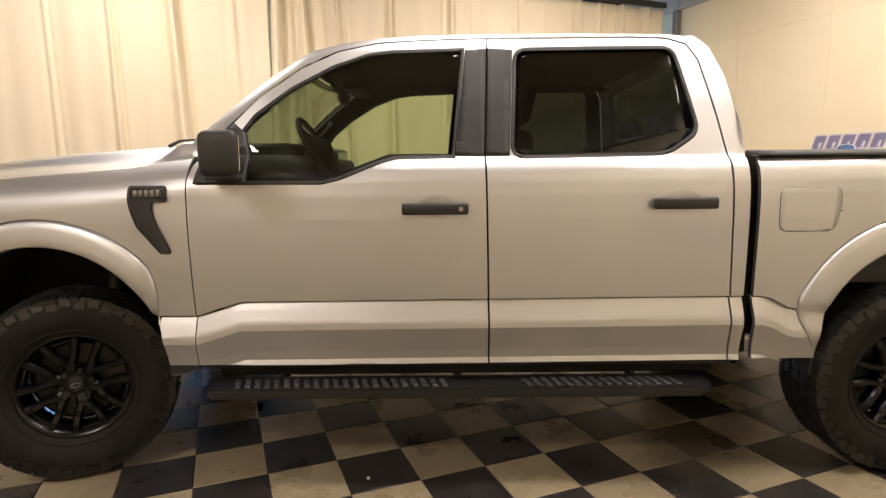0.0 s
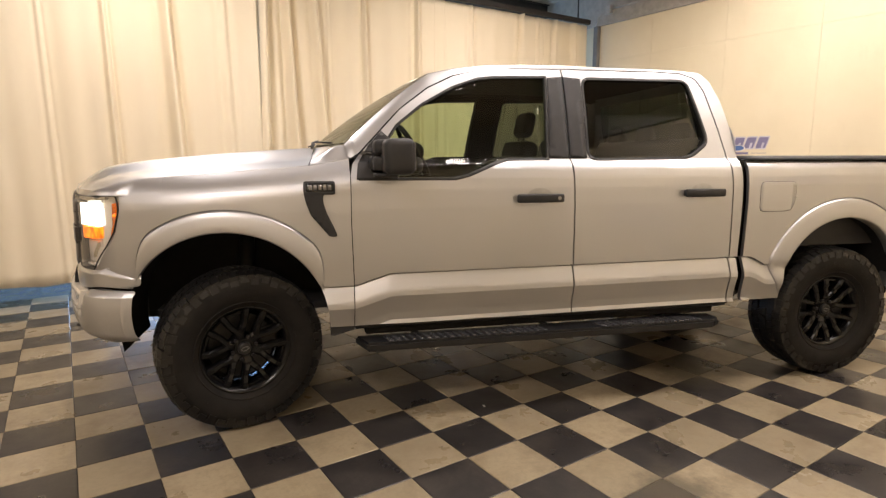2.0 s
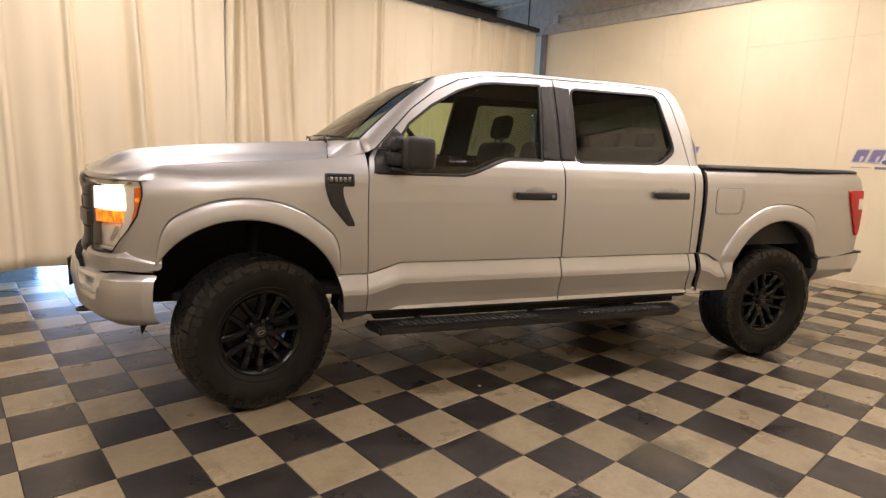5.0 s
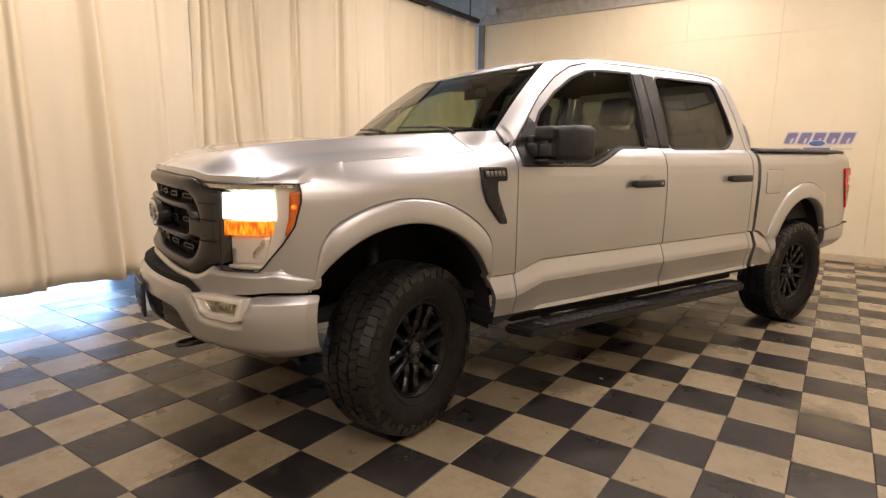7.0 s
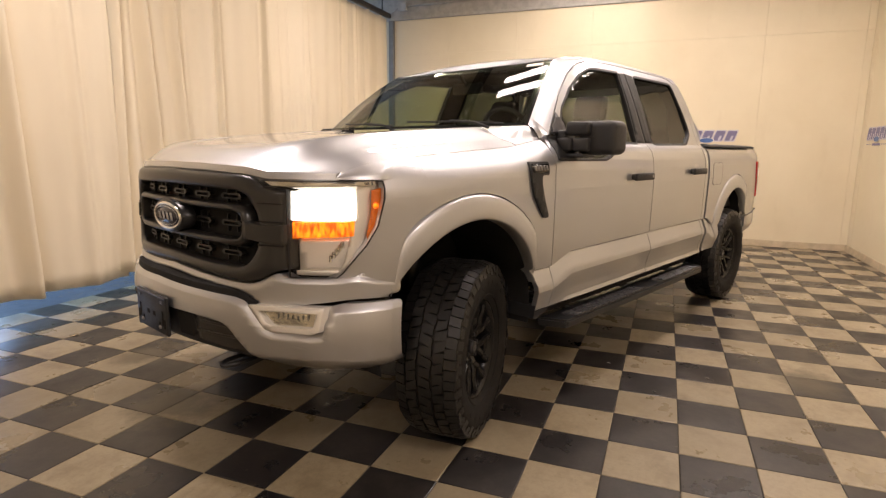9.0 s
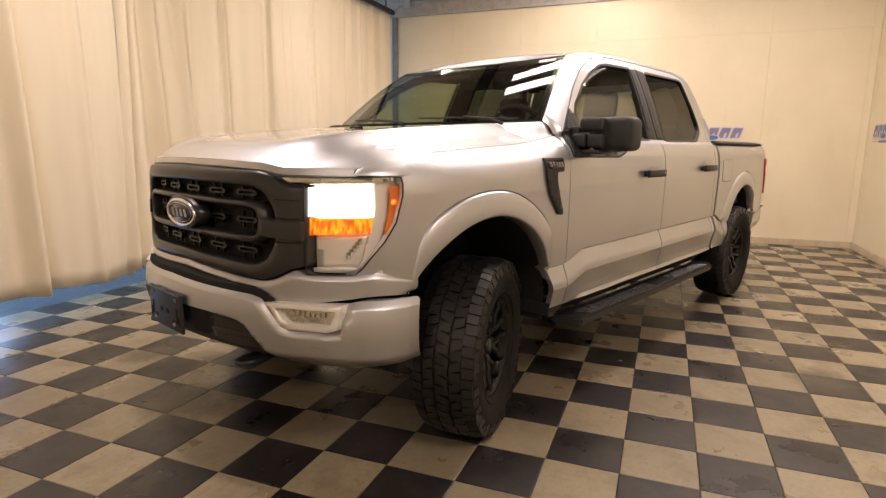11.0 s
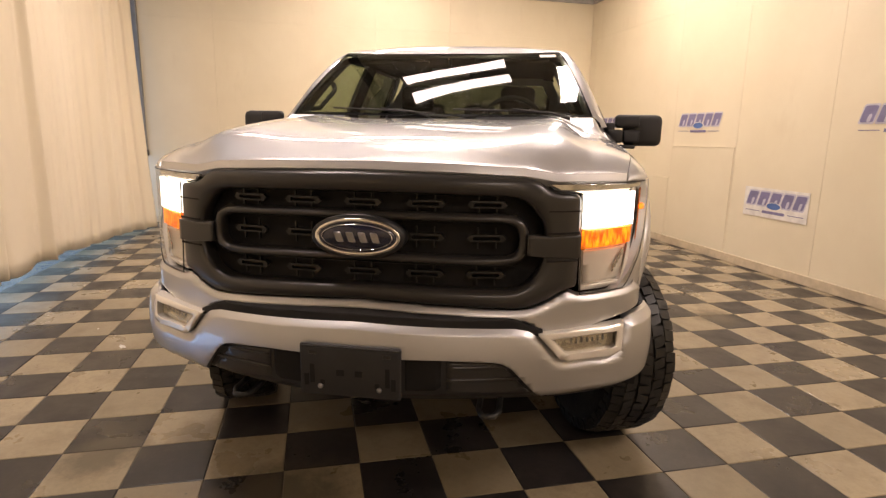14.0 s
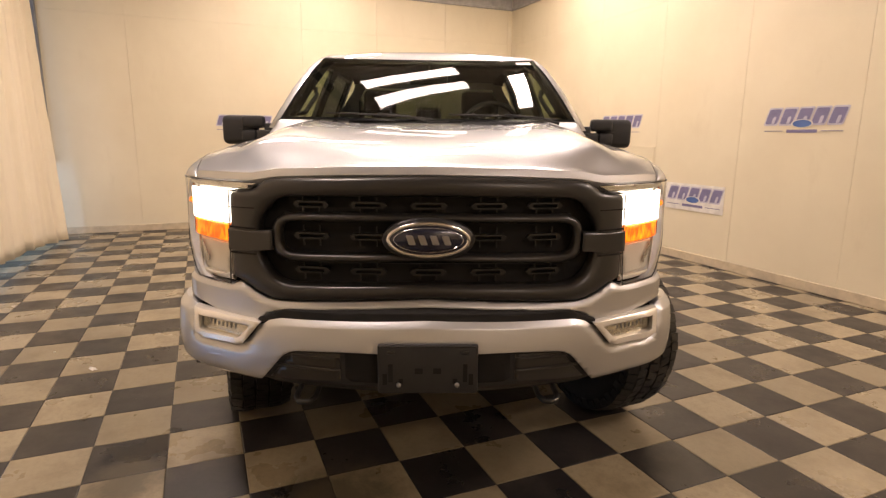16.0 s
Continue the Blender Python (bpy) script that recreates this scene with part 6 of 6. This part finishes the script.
def seat(x, y, w):
    st = new("seat")
    st.parent = cab
    st["label"] = "dark grey cloth seat"
    bm = bmesh.new()
    add_box(bm, (x - 0.30, y - w, 0.86), (x + 0.26, y + w, 1.04), 0.06, 3)
    m = Matrix.Translation((x - 0.30, y, 1.0)) @ Matrix.Rotation(radians(-13), 4, "Y")
    add_box(bm, (-0.10, -w, 0.0), (0.05, w, 0.60), 0.06, 3, m)
    if w < 0.4:
        add_box(bm, (-0.07, -0.14, 0.63), (0.03, 0.14, 0.84), 0.05, 3, m)
        for k in (-0.06, 0.06):
            add_tube(bm, [m @ Vector((-0.02, k, 0.58)), m @ Vector((-0.02, k, 0.70))], 0.008, 6)
    else:
        for k in (-0.45, 0.0, 0.45):
            add_box(bm, (-0.06, k - 0.13, 0.56), (0.03, k + 0.13, 0.74), 0.045, 3, m)
    part("cushion", bm, SEAT, st)


seat(-1.62, 0.42, 0.27)
seat(-1.62, -0.42, 0.27)
seat(-2.52, 0.0, 0.72)
part("centre_console", box_bm((-1.75, -0.13, 0.70), (-1.0, 0.13, 1.10), 0.03, 2), DASH, cab)
bm = box_bm((-1.12, -0.13, 1.775), (-1.09, 0.13, 1.85), 0.012, 2)
add_tube(bm, [(-1.09, 0, 1.83), (-1.03, 0, 1.90)], 0.012, 6)
part("rear_view_mirror", bm, DASH, cab)
for s in (1, -1):
    part("sun_visor", box_bm((-1.20, s * 0.40 - 0.24, 1.885), (-1.08, s * 0.40 + 0.24, 1.905), 0.008, 2), SEAT, cab)
# grab handles on the front pillars
for s in (1, -1):
    bm = bmesh.new()
    add_tube(bm, [(-0.70, s * 0.83, 1.56), (-0.735, s * 0.775, 1.565), (-0.86, s * 0.72, 1.68), (-0.885, s * 0.735, 1.725)], [0.016, 0.014, 0.014, 0.018], 8)
    part("grab_handle", bm, DASH, cab)

# ---- floor tiles ----
def tile_mesh(name, mat):
    bm = bmesh.new()
    h, b = TILE / 2 - 0.0016, 0.003
    lo = [bm.verts.new((sx * h, sy * h, -0.006)) for sx, sy in ((-1, -1), (1, -1), (1, 1), (-1, 1))]
    mi = [bm.verts.new((sx * h, sy * h, -0.0015)) for sx, sy in ((-1, -1), (1, -1), (1, 1), (-1, 1))]
    hi = [bm.verts.new((sx * (h - b), sy * (h - b), 0)) for sx, sy in ((-1, -1), (1, -1), (1, 1), (-1, 1))]
    bm.faces.new(hi)
    for k in range(4):
        bm.faces.new((lo[k], lo[(k + 1) % 4], mi[(k + 1) % 4], mi[k]))
        bm.faces.new((mi[k], mi[(k + 1) % 4], hi[(k + 1) % 4], hi[k]))
    me = bpy.data.meshes.new(name)
    bm.to_mesh(me)
    bm.free()
    me.materials.append(mat)
    return me


LIGHT_MESH, DARK_MESH = tile_mesh("tile", TILE_LIGHT), tile_mesh("tile", TILE_DARK)
rnd = random.Random(5)
near, rest = [], {0: [], 1: []}
for i in range(math.floor(BACK_X / TILE), math.ceil(FAR_X / TILE)):
    for j in range(math.floor(RIGHT_Y / TILE), 16):
        x, y = (i + 0.5) * TILE, (j + 0.5) * TILE
        dark = (i + j) % 2
        if -2.3 < x < 2.6 and -1.6 < y < 4.2 and len(near) < 300 or -2.3 < x < -1.0 and 4.2 < y < 4.8 and len(near) < 300:
            near.append((x, y, dark))
        else:
            rest[dark].append((x, y))
for x, y, dark in near:
    ob = new("tile", DARK_MESH if dark else LIGHT_MESH)
    ob.location = (x, y, rnd.uniform(-0.0008, 0.0004))
    ob.rotation_euler = (rnd.gauss(0, 0.0012), rnd.gauss(0, 0.0012), rnd.gauss(0, 0.002))
    ob.parent = floor
for dark, cells in rest.items():
    verts, faces = [], []
    h, b = TILE / 2 - 0.0016, 0.003
    for x, y in cells:
        x0, x1, y0, y1 = max(x - h, BACK_X), min(x + h, FAR_X - 0.001), max(y - h, RIGHT_Y + 0.001), y + h
        if x1 - x0 < 0.02 or y1 - y0 < 0.02:
            continue
        n = len(verts)
        z = rnd.uniform(-0.0008, 0.0004)
        for e, zz in ((0, -0.006), (0, z - 0.0015), (b, z)):
            verts += [(x0 + e, y0 + e, zz), (x1 - e, y0 + e, zz), (x1 - e, y1 - e, zz), (x0 + e, y1 - e, zz)]
        faces.append((n + 8, n + 9, n + 10, n + 11))
        for r in (0, 4):
            for k in range(4):
                faces.append((n + r + k, n + r + (k + 1) % 4, n + r + 4 + (k + 1) % 4, n + r + 4 + k))
    me = bpy.data.meshes.new("tile_field")
    me.from_pydata(verts, [], faces)
    me.materials.append(TILE_DARK_FAR if dark else TILE_LIGHT_FAR)
    ob = new("tile_field", me)
    ob.parent = floor
    ob["kind"] = "stuff"
    ob["label"] = "charcoal floor tiles" if dark else "cream floor tiles"


# ---- scraps on the floor ----
def scrap(x, y, a, size):
    bm = loft(lambda u, v: Vector((size * u, 0.6 * size * v, 0.002 + 0.35 * size * abs(noise.noise(Vector((u * 2 + a, v * 2, a)))))), [-0.5, -0.2, 0.1, 0.5], [-0.5, -0.1, 0.2, 0.5])
    ob = part("paper_scrap", bm, WHITE, smooth=False)
    ob.matrix_world = pose(x, y, 0.001, 0, 0, a)
    m = ob.modifiers.new("sheet", "SOLIDIFY")
    m.thickness, m.offset = 0.001, 1
    tagged(ob, "small crumpled white paper scrap lying on the tiles", "paper scrap", "floor litter")


for sx, sy, sa, sz in ((1.007, 3.669, 30, 0.05), (0.739, 0.415, 75, 0.022), (1.42, 3.95, 10, 0.02)):
    scrap(sx, sy, sa, sz)
